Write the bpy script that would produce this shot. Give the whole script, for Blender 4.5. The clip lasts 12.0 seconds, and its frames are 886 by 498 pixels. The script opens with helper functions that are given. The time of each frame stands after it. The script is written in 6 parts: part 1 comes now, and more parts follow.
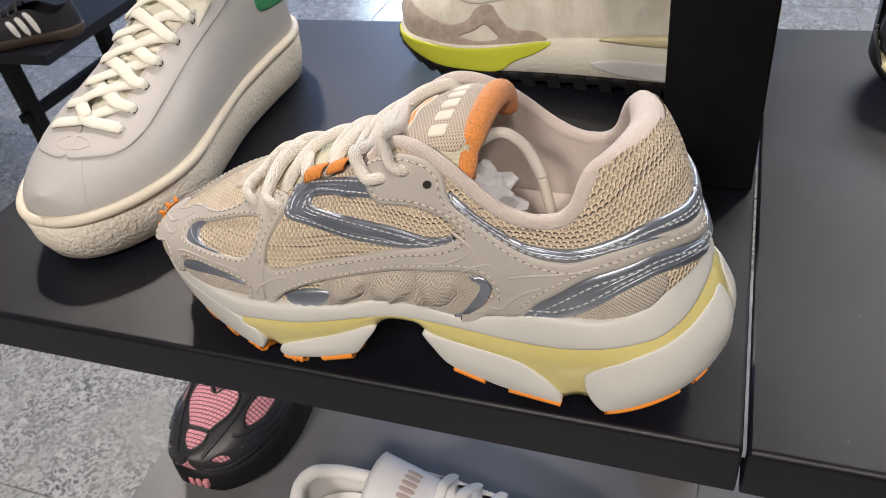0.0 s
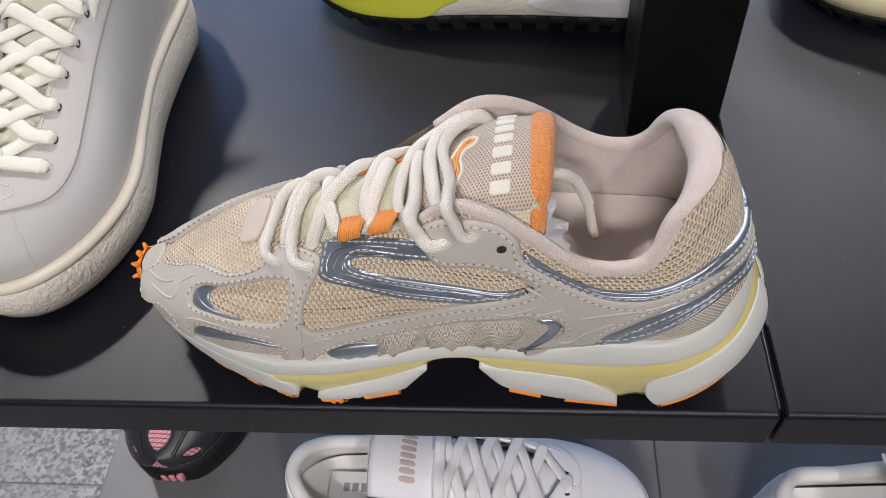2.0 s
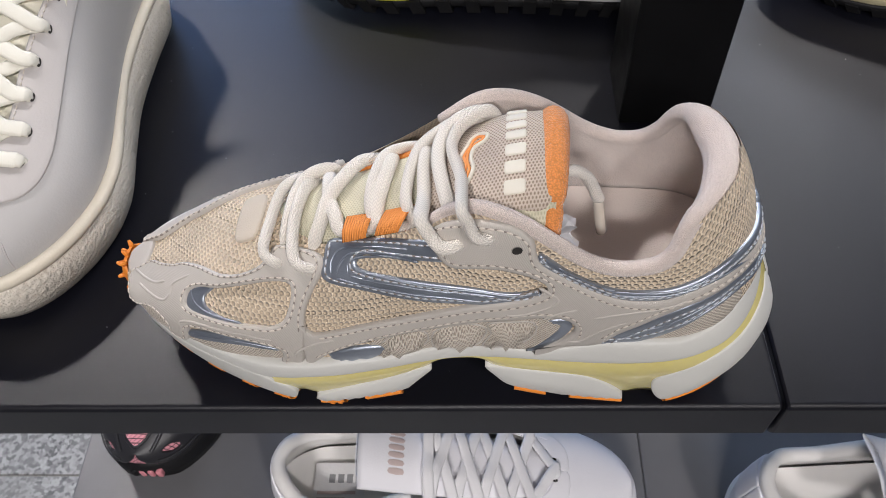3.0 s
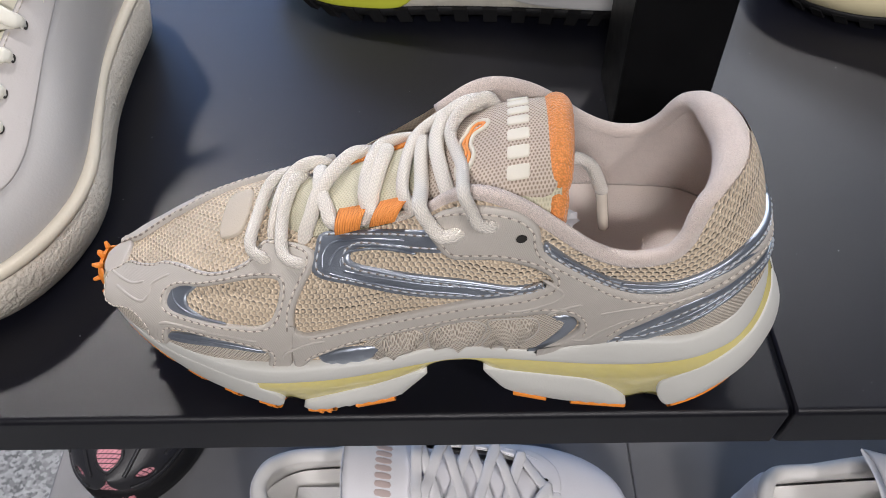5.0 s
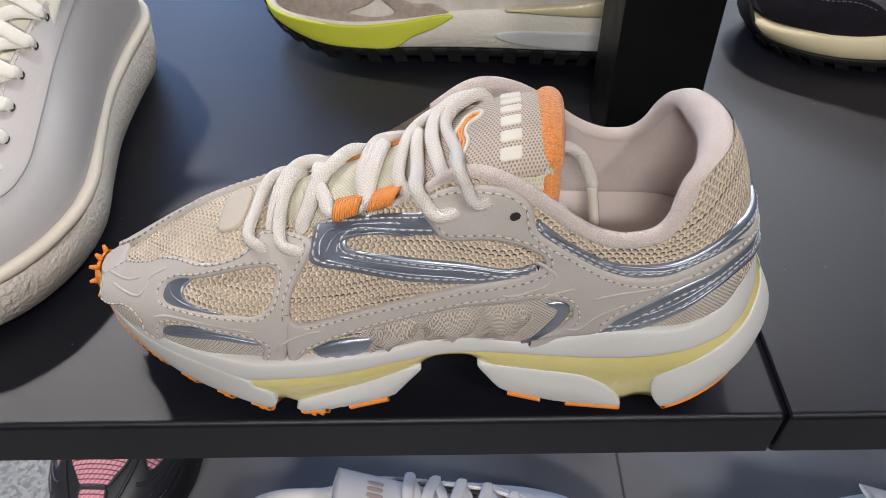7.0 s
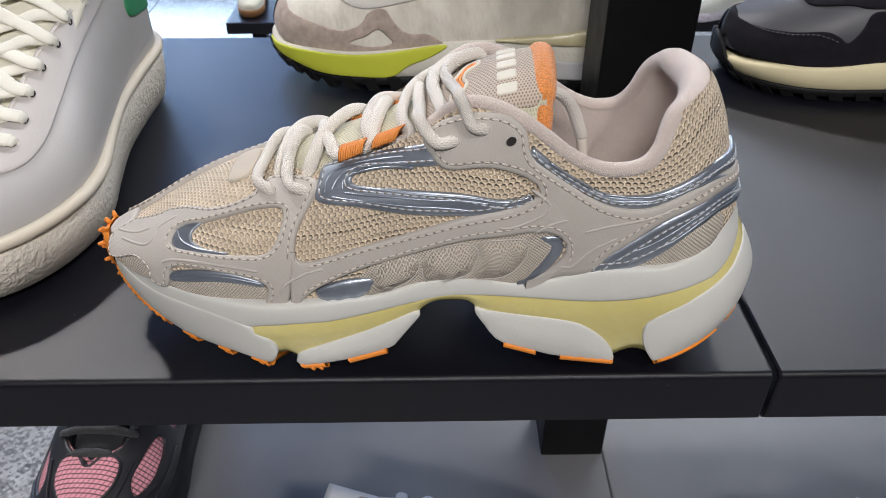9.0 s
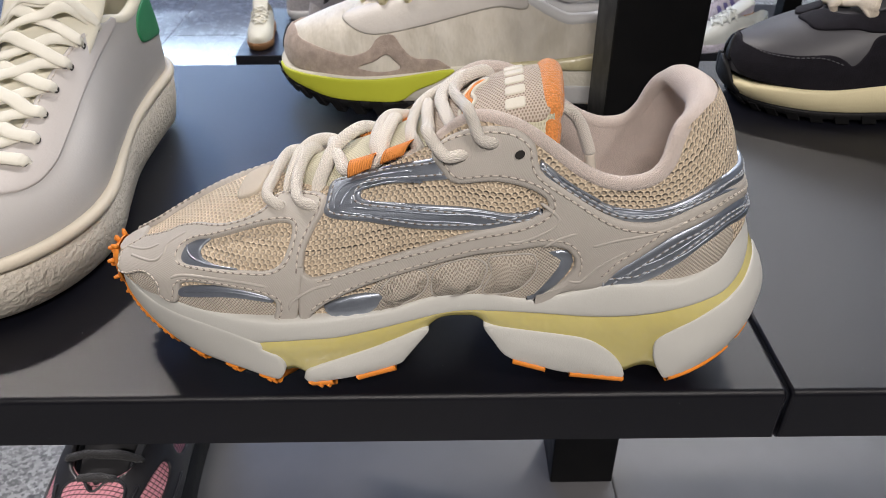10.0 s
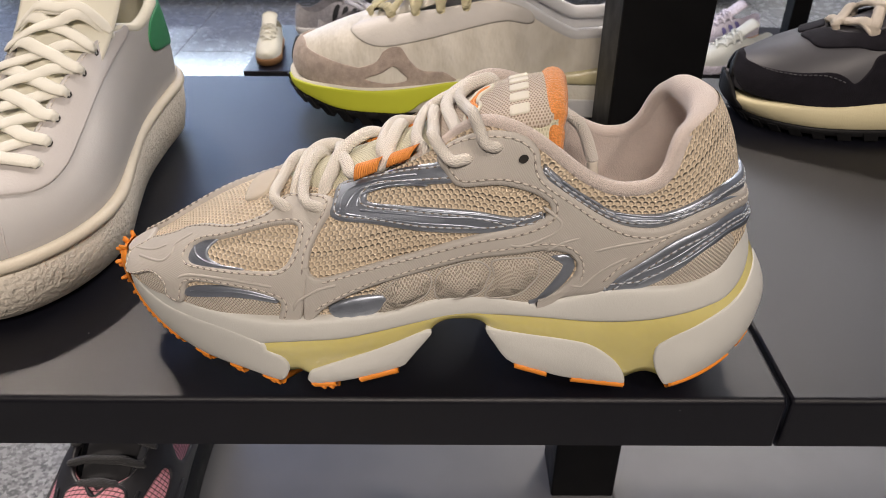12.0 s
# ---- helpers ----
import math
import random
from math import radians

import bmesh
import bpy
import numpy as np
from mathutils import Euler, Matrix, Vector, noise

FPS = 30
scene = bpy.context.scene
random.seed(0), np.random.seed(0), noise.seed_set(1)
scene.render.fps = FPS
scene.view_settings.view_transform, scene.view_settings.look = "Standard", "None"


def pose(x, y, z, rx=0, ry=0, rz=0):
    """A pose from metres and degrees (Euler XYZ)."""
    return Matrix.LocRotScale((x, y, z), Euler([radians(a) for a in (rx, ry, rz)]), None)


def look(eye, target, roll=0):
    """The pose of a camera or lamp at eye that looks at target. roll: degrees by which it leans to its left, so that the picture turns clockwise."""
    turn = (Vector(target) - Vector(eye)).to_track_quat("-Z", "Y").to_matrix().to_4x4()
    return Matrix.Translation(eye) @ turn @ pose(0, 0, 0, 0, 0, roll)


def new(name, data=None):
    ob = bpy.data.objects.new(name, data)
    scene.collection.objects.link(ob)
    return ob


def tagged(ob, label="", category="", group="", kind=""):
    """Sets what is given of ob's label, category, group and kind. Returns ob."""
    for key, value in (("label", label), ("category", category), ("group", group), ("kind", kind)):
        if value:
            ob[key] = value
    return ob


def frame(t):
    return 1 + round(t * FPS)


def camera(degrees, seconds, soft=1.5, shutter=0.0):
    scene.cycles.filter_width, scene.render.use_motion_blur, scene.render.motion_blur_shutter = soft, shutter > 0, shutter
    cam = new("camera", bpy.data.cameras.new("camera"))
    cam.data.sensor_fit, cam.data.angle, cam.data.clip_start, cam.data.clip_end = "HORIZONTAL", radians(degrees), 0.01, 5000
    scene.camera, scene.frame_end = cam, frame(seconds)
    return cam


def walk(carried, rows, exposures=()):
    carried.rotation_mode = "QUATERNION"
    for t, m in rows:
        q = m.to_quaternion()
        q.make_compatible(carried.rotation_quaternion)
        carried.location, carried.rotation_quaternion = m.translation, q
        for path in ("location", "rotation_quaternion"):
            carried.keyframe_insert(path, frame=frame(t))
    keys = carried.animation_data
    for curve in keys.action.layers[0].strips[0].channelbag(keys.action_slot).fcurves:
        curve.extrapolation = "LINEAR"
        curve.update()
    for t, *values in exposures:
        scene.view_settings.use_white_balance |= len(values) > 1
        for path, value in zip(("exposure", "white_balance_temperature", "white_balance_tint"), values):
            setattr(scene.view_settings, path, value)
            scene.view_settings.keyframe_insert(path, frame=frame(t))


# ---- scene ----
# ---- camera: handheld phone, arcing round one shoe on a display shelf ----
cam = camera(60.2, 12.0, 0.5)
cam.data.dof.use_dof = True
cam.data.dof.focus_distance = 0.32
cam.data.dof.aperture_fstop = 34.0
PATH = [
    (0, (-0.027, -0.21, 0.28), (-0.662, 1.204, -0.984), -9.0),
    (0.5, (-0.048, -0.197, 0.301), (-0.575, 1.17, -1.061), -10.7),
    (1, (-0.075, -0.184, 0.317), (-0.485, 1.129, -1.135), -10.9),
    (1.5, (-0.098, -0.173, 0.329), (-0.398, 1.087, -1.195), -9.8),
    (2, (-0.12, -0.162, 0.337), (-0.325, 1.055, -1.237), -7.8),
    (2.5, (-0.133, -0.153, 0.338), (-0.275, 1.033, -1.267), -6.1),
    (3, (-0.14, -0.15, 0.337), (-0.24, 1.02, -1.282), -4.7),
    (5, (-0.149, -0.154, 0.316), (-0.186, 1.089, -1.25), -2.3),
    (5.5, (-0.148, -0.159, 0.314), (-0.182, 1.114, -1.227), -2.1),
    (6, (-0.15, -0.165, 0.312), (-0.172, 1.147, -1.198), -1.7),
    (6.5, (-0.152, -0.171, 0.308), (-0.173, 1.184, -1.163), -1.5),
    (7, (-0.151, -0.185, 0.296), (-0.161, 1.223, -1.125), -1.1),
    (9, (-0.157, -0.241, 0.254), (-0.128, 1.359, -0.946), 0.1),
    (9.5, (-0.159, -0.244, 0.249), (-0.137, 1.385, -0.911), -0.1),
    (10, (-0.158, -0.245, 0.248), (-0.145, 1.405, -0.883), -0.3),
    (10.5, (-0.156, -0.246, 0.246), (-0.152, 1.418, -0.864), -0.5),
    (11, (-0.157, -0.247, 0.245), (-0.15, 1.425, -0.852), -0.2),
    (11.5, (-0.158, -0.25, 0.245), (-0.154, 1.427, -0.846), 0.1),
    (12, (-0.158, -0.252, 0.245), (-0.155, 1.425, -0.845), 0.3),
]
walk(cam, [(t, look(eye, target, roll)) for t, eye, target, roll in PATH],
     [(0.0, -0.64, 7150, 14), (1.0, -0.74, 6550, 13), (2.5, -0.82, 6480, 14), (5.5, -0.82, 6450, 14), (7.0, -0.82, 6480, 14), (9.6, -0.79, 6440, 12), (10.4, -0.87, 7350, 16), (12.0, -0.88, 7480, 17)])

# ---- world and light: shop interior, ceiling panels, daylight from a shop window ----
world = bpy.data.worlds.new("world")
scene.world = world
world.use_nodes = True
world.node_tree.nodes["Background"].inputs[0].default_value = (0.75, 0.85, 1.0, 1)
world.node_tree.nodes["Background"].inputs[1].default_value = 0.10


def area_lamp(name, eye, target, sx, sy, power, colour):
    data = bpy.data.lights.new(name, "AREA")
    data.shape, data.size, data.size_y, data.energy, data.color = "RECTANGLE", sx, sy, power, colour
    ob = new(name, data)
    ob.matrix_world = look(eye, target)
    return ob


WHITE, COOL, BLUE = (1.0, 0.975, 0.95), (0.74, 0.85, 1.0), (0.20, 0.40, 1.0)
area_lamp("ceiling_lamp", (-0.5, -2.4, 2.15), (-0.2, 0.0, -0.2), 0.7, 0.22, 112, WHITE)
area_lamp("ceiling_lamp", (0.8, -1.6, 2.15), (0.0, 0.0, -0.2), 0.25, 0.25, 56, WHITE)
area_lamp("ceiling_spot", (-1.5, 1.6, 2.15), (-0.3, 0.1, 0.0), 0.16, 0.16, 92, WHITE)
area_lamp("ceiling_spot", (0.95, 2.1, 2.15), (0.1, 0.1, 0.0), 0.2, 0.2, 44, WHITE)
# unseen cool strip and two panels, added to lighten the shelf by reflection
area_lamp("ceiling_strip", (0.0, 2.03, 2.15), (0.0, 2.03, 0.0), 4.8, 0.5, 5, COOL)
area_lamp("ceiling_lamp", (1.0, 4.0, 2.15), (1.0, 4.0, 0.0), 1.2, 1.4, 85, COOL)
area_lamp("ceiling_lamp", (2.1, 3.3, 2.15), (2.1, 3.3, 0.0), 1.2, 2.4, 115, COOL)
# unseen blue panel, added for the blue reflection on the shelf
area_lamp("screen_light", (-1.75, 4.8, 2.15), (-1.75, 4.8, 0.0), 1.5, 3.2, 150, BLUE)
area_lamp("shop_window_light", (-2.3, 6.9, 0.5), (-1.3, 3.0, -0.9), 2.4, 1.3, 290, (0.55, 0.76, 1.0))

# ---- small tools ----
def linear(pts):
    xs, ys = [p[0] for p in pts], [p[1] for p in pts]
    return lambda x: np.interp(x, xs, ys)


def smooth(pts, n=400):
    """A smooth function through (x, y) knots, flat past its ends, sampled once."""
    xs, ys = np.array([p[0] for p in pts], float), np.array([p[1] for p in pts], float)
    d = np.diff(ys) / np.diff(xs)
    m = np.zeros(len(xs))
    m[0], m[-1] = d[0], d[-1]
    for i in range(1, len(xs) - 1):
        h0, h1 = xs[i] - xs[i - 1], xs[i + 1] - xs[i]
        m[i] = (d[i - 1] * h1 + d[i] * h0) / (h0 + h1)
    gx = np.linspace(xs[0], xs[-1], n)
    k = np.clip(np.searchsorted(xs, gx, "right") - 1, 0, len(xs) - 2)
    h = xs[k + 1] - xs[k]
    t = (gx - xs[k]) / h
    gy = (ys[k] * (2 * t**3 - 3 * t**2 + 1) + m[k] * h * (t**3 - 2 * t**2 + t)
          + ys[k + 1] * (3 * t**2 - 2 * t**3) + m[k + 1] * h * (t**3 - t**2))
    gy = np.clip(gy, ys.min(), ys.max())
    return lambda x: np.interp(x, gx, gy)


def rounded(pts, step=0.002, closed=True):
    """A Catmull-Rom line through 2D or 3D knots, in even steps."""
    p = [np.array(q, float) for q in pts]
    n = len(p)
    out = []
    for i in range(n if closed else n - 1):
        if closed:
            a, b, c, d = p[i - 1], p[i], p[(i + 1) % n], p[(i + 2) % n]
        else:
            a, b, c, d = p[max(i - 1, 0)], p[i], p[i + 1], p[min(i + 2, n - 1)]
        k = max(2, int(np.linalg.norm(c - b) / step))
        for j in range(k):
            t = j / k
            out.append(0.5 * ((2 * b) + (c - a) * t + (2 * a - 5 * b + 4 * c - d) * t * t + (3 * b - a - 3 * c + d) * t**3))
    if not closed:
        out.append(p[-1])
    return np.array(out)


def part(name, bm, material, parent=None, label="", soft=True):
    me = bpy.data.meshes.new(name)
    if isinstance(bm, bmesh.types.BMesh):
        bm.to_mesh(me)
        bm.free()
    else:
        verts, faces = bm[0], bm[1]
        me.from_pydata([tuple(v) for v in verts], [], faces)
        if len(bm) > 2:
            layer = me.uv_layers.new(name="pattern")
            index = np.zeros(len(me.loops), int)
            me.loops.foreach_get("vertex_index", index)
            layer.uv.foreach_set("vector", np.asarray(bm[2], np.float32)[index].ravel())
    if soft:
        me.shade_smooth()
    if material:
        me.materials.append(material)
    ob = new(name, me)
    if parent:
        ob.parent = parent
    if label:
        ob["label"] = label
    return ob


def thing(name, m, label, category, group="", kind=""):
    ob = new(name)
    ob.empty_display_size = 0.02
    ob.matrix_world = m
    return tagged(ob, label, category, group, kind)


def box(x0, y0, z0, x1, y1, z1, bevel=0.002, segments=2):
    bm = bmesh.new()
    bmesh.ops.create_cube(bm, size=1)
    for v in bm.verts:
        v.co = ((x0 + x1) / 2 + v.co.x * (x1 - x0), (y0 + y1) / 2 + v.co.y * (y1 - y0), (z0 + z1) / 2 + v.co.z * (z1 - z0))
    if bevel:
        bmesh.ops.bevel(bm, geom=bm.edges[:], offset=bevel, segments=segments, profile=0.5, affect="EDGES")
    return bm


def grid_mesh(rows, wrap_u=False, wrap_v=False):
    """Quads over a list of rows of points, with a pattern map in metres where the rows are not closed."""
    nu, nv = len(rows), len(rows[0])
    verts = [tuple(p) for r in rows for p in r]
    faces = []
    for i in range(nu if wrap_u else nu - 1):
        for j in range(nv if wrap_v else nv - 1):
            i2, j2 = (i + 1) % nu, (j + 1) % nv
            faces.append((i * nv + j, i * nv + j2, i2 * nv + j2, i2 * nv + j))
    return verts, faces


def tube(line, radius, sides=8, flat=1.0, up=None, cap=True):
    """A tube along a 3D line; radius a number or a function of 0..1; flat squeezes it along its normal."""
    line = np.array(line, float)
    n = len(line)
    tang = np.gradient(line, axis=0)
    tang /= np.linalg.norm(tang, axis=1)[:, None] + 1e-12
    ups = np.array(up, float) if up is not None and np.ndim(up) == 2 else None
    ref = np.array(up if up is not None and ups is None else (0, 0, 1.0) if ups is None else ups[0], float)
    rows = []
    nrm = ref - tang[0] * (ref @ tang[0])
    if np.linalg.norm(nrm) < 1e-6:
        nrm = np.cross(tang[0], (1, 0, 0))
    for i in range(n):
        base = ups[i] if ups is not None else ref if up is not None else nrm
        nn = base - tang[i] * (base @ tang[i])
        if np.linalg.norm(nn) > 1e-4:
            nrm = nn / np.linalg.norm(nn)
        bi = np.cross(tang[i], nrm)
        r = radius(i / (n - 1)) if callable(radius) else radius
        ang = np.arange(sides) * 2 * math.pi / sides
        rows.append(line[i] + r * (np.cos(ang)[:, None] * nrm * flat + np.sin(ang)[:, None] * bi))
    verts, faces = grid_mesh(rows, wrap_v=True)
    if cap:
        faces += [tuple(range(sides))[::-1], tuple((n - 1) * sides + k for k in range(sides))]
    along = np.concatenate([[0], np.cumsum(np.linalg.norm(np.diff(line, axis=0), axis=1))])
    uv = [(along[i], 1 - abs(2 * k / sides - 1)) for i in range(n) for k in range(sides)]
    return verts, faces, uv


def merged(meshes):
    verts, faces, uv = [], [], []
    for m in meshes:
        k = len(verts)
        verts += [tuple(q) for q in m[0]]
        faces += [tuple(i + k for i in q) for q in m[1]]
        if len(m) > 2:
            uv += [tuple(q) for q in m[2]]
    return (verts, faces, uv) if len(uv) == len(verts) else (verts, faces)


class Last:
    """The outer skin of a shoe: x from heel to toe, y to its near side, z up; tau 0..1 heel to toe, g 0..1..2 near edge, top, far edge."""

    def __init__(self, heel, toe, base, top, half, heel_round=0.14, toe_round=0.25, toe_power=2.2, square=0.85, bend=None, far=None):
        self.heel, self.toe, self.base, self.top, self.half = smooth(heel), smooth(toe), smooth(base), smooth(top), smooth(half)
        self.hr, self.tr, self.tp, self.square = heel_round, toe_round, toe_power, square
        self.bend = smooth(bend or [(0, 0), (1, 0)])
        self.far = smooth(far or [(0, 1), (1, 1)])
        self.tt, self.gg = np.linspace(0, 1, 161), np.linspace(0, 2, 161)
        grid = self.raw(self.tt[:, None] + 0 * self.gg, 0 * self.tt[:, None] + self.gg)
        self.girth = np.concatenate([np.zeros((161, 1)), np.cumsum(np.linalg.norm(np.diff(grid, axis=1), axis=2), axis=1)], axis=1)
        self.run = np.concatenate([np.zeros((1, 161)), np.cumsum(np.linalg.norm(np.diff(grid, axis=0), axis=2), axis=0)], axis=0)
        self.run -= self.run[64]

    def map(self, tau, g):
        """Metres along and round the skin, for woven patterns."""
        i, j = np.clip(np.asarray(tau) * 160, 0, 159.99), np.clip(np.asarray(g) * 80, 0, 159.99)
        i0, j0 = i.astype(int), j.astype(int)
        fi, fj = i - i0, j - j0
        u, v = ((q[i0, j0] * (1 - fj) + q[i0, j0 + 1] * fj) * (1 - fi) + (q[i0 + 1, j0] * (1 - fj) + q[i0 + 1, j0 + 1] * fj) * fi for q in (self.run, self.girth))
        return np.stack([u, v], -1)

    def ends(self, s):
        h = np.clip(1 - s / self.hr, 0, 1)
        t = np.clip(1 - (1 - s) / self.tr, 0, 1)
        return np.sqrt(np.maximum(1 - h * h, 0)) * np.maximum(1 - t**self.tp, 0) ** (1 / self.tp)

    def raw(self, tau, g):
        tau, g = np.asarray(tau, float), np.asarray(g, float)
        s = (1 - np.cos(np.pi * np.clip(tau, 0, 1))) / 2
        th = g * np.pi / 2
        cb, ct = self.base(s), self.top(s)
        z = cb + (ct - cb) * np.maximum(np.sin(th), 0) ** self.square
        cs = np.cos(th)
        y = self.half(s) * self.ends(s) * np.sign(cs) * np.abs(cs) ** self.square * np.where(cs < 0, self.far(s), 1.0) + self.bend(s)
        x = self.heel(z) + s * (self.toe(z) - self.heel(z))
        return np.stack([x, y, z], -1)

    def at(self, tau, g, off=0.0):
        p = self.raw(tau, g)
        e = 0.004
        t0, t1 = np.clip(np.asarray(tau) - e, 0.001, 0.999), np.clip(np.asarray(tau) + e, 0.001, 0.999)
        gg = np.clip(np.asarray(g), 0.01, 1.99)
        du = self.raw(t1, gg) - self.raw(t0, gg)
        dv = self.raw(tau, gg + 0.01) - self.raw(tau, gg - 0.01)
        n = np.cross(dv, du)
        n /= np.linalg.norm(n, axis=-1)[..., None] + 1e-12
        return p + n * np.asarray(off)[..., None]

    def open_at(self, tau, z):
        """The g at which the skin reaches height z."""
        s = (1 - np.cos(np.pi * np.asarray(tau, float))) / 2
        f = np.clip((np.asarray(z) - self.base(s)) / (self.top(s) - self.base(s)), 0, 1)
        return np.arcsin(f ** (1 / self.square)) * 2 / np.pi


class Wall:
    """The side of a sole: tau 0..1 heel to toe along the near edge (minus: the far edge), height z."""

    def __init__(self, heel, toe, half, flare, heel_round=0.16, toe_round=0.3, toe_power=2.1, bend=None):
        self.heel, self.toe, self.half, self.flare = smooth(heel), smooth(toe), smooth(half), smooth(flare)
        self.hr, self.tr, self.tp = heel_round, toe_round, toe_power
        self.bend = smooth(bend or [(0, 0), (1, 0)])

    ends = Last.ends

    def raw(self, tau, z):
        tau, z = np.asarray(tau, float), np.asarray(z, float)
        s = (1 - np.cos(np.pi * np.clip(np.abs(tau), 0, 1))) / 2
        y = self.half(s) * self.ends(s) * self.flare(z) * np.where(tau < 0, -1, 1) + self.bend(s)
        x = self.heel(z) + s * (self.toe(z) - self.heel(z))
        return np.stack([x, y, z + 0 * x], -1)

    def map(self, tau, z):
        return np.stack([np.asarray(tau) * 0.34, np.asarray(z)], -1)

    def at(self, tau, z, off=0.0):
        p = self.raw(tau, z)
        sg = np.where(np.asarray(tau) < 0, -1, 1)
        t = np.clip(np.abs(np.asarray(tau)), 0.004, 0.996)
        du = self.raw(sg * (t + 0.003), z) - self.raw(sg * (t - 0.003), z)
        dv = self.raw(tau, np.asarray(z) + 0.001) - self.raw(tau, np.asarray(z) - 0.001)
        n = np.cross(dv, du) * sg[..., None]
        n /= np.linalg.norm(n, axis=-1)[..., None] + 1e-12
        return p + n * np.asarray(off)[..., None]


def inset(loop, d):
    """A closed 2D line moved inwards by d (outwards where d is negative)."""
    p = np.array(loop)
    t = np.roll(p, -1, 0) - np.roll(p, 1, 0)
    t /= np.linalg.norm(t, axis=1)[:, None] + 1e-12
    area = np.sum(p[:, 0] * np.roll(p[:, 1], -1) - np.roll(p[:, 0], -1) * p[:, 1])
    n = np.stack([-t[:, 1], t[:, 0]], 1) * (1 if area > 0 else -1)
    return p + n * d


def inside(pts, loop):
    x, y = pts[:, 0][:, None], pts[:, 1][:, None]
    a, b = np.array(loop), np.roll(np.array(loop), -1, 0)
    cross = ((a[:, 1] > y) != (b[:, 1] > y)) & (x < (b[:, 0] - a[:, 0]) * (y - a[:, 1]) / (b[:, 1] - a[:, 1] + 1e-15) + a[:, 0])
    return cross.sum(1) % 2 == 1


from mathutils.geometry import delaunay_2d_cdt

SPAN = (0.34, 0.10)


def patch(skin, knots, thick, holes=(), edge=0.0012, skirt=0.0012, grid=0.004, puff=0.0, span=SPAN, lift=0.0, mirror=False, step=0.002):
    """A piece of sheet that lies on a skin: its outline in the skin's own coordinates, rounded edges of width edge, skirt going into the skin."""
    k = np.array(span)
    loops = [rounded(np.array(q) * k, step) for q in (knots, *holes)]
    profile = [(0.0, -skirt), (0.0, thick * 0.45), (edge * 0.3, thick * 0.85), (edge, thick)]
    uv, off, faces, inner = [], [], [], []
    for i, loop in enumerate(loops):
        sign = 1 if i == 0 else -1
        first = len(uv)
        n = len(loop)
        for d, h in profile:
            ring = inset(loop, sign * d)
            uv += list(ring)
            off += [h] * n
        area = np.sum(loop[:, 0] * np.roll(loop[:, 1], -1) - np.roll(loop[:, 0], -1) * loop[:, 1])
        flip = (area > 0) == (i == 0)
        for r in range(len(profile) - 1):
            for j in range(n):
                q = (first + r * n + j, first + r * n + (j + 1) % n, first + (r + 1) * n + (j + 1) % n, first + (r + 1) * n + j)
                faces.append(q if flip else q[::-1])
        inner.append(list(range(first + (len(profile) - 1) * n, first + len(profile) * n)))
    last = [np.array([uv[i] for i in ids]) for ids in inner]
    lo, hi = last[0].min(0), last[0].max(0)
    gx, gy = np.meshgrid(np.arange(lo[0], hi[0], grid), np.arange(lo[1], hi[1], grid * 0.8))
    pts = np.stack([gx.ravel(), gy.ravel()], 1)
    ok = inside(pts, inset(last[0], grid * 0.35)) if len(pts) else np.zeros(0, bool)
    for q in last[1:]:
        ok &= ~inside(pts, inset(q, -grid * 0.35))
    pts = pts[ok]
    ids = [i for q in inner for i in q] + list(range(len(uv), len(uv) + len(pts)))
    edges, base = [], 0
    for q in inner:
        edges += [(base + j, base + (j + 1) % len(q)) for j in range(len(q))]
        base += len(q)
    uv += list(pts)
    off += [thick] * len(pts)
    flatpts = [Vector((float(uv[i][0]), float(uv[i][1]))) for i in ids]
    v2, _, f2, origin, _, _ = delaunay_2d_cdt(flatpts, edges, [], 1, 1e-7)
    remap = []
    for v, o in zip(v2, origin):
        if o:
            remap.append(ids[o[0]])
        else:
            remap.append(len(uv))
            uv.append(np.array(v))
            off.append(thick)
    flat = np.array([(v[0], v[1]) for v in v2])
    mids = np.array([flat[list(f)].mean(0) for f in f2])
    ok = inside(mids, last[0])
    for q in last[1:]:
        ok &= ~inside(mids, q)
    faces += [tuple(remap[i] for i in f) for f, k0 in zip(f2, ok) if k0]
    uv, off = np.array(uv), np.array(off, float)
    if puff:
        d = np.min([np.min(np.linalg.norm(uv[:, None, :] - q[None, ::2, :], axis=2), axis=1) for q in last], axis=0)
        width = d[np.array([i for i in range(len(uv))])].max() + 1e-9
        off = off + np.where(off >= thick, puff * np.sin(np.clip(d / width, 0, 1) * math.pi / 2), 0)
    st = uv / k
    co = skin.at(st[:, 0], st[:, 1], off + lift)
    if mirror:
        a = st.copy()
        if isinstance(skin, Last):
            a[:, 1] = 2 - a[:, 1]
        else:
            a[:, 0] = -a[:, 0]
        co2 = skin.at(a[:, 0], a[:, 1], off + lift)
        return merged([(co, faces, skin.map(st[:, 0], st[:, 1])), (co2, [f[::-1] for f in faces], skin.map(a[:, 0], a[:, 1]))])
    return co, faces, skin.map(st[:, 0], st[:, 1])


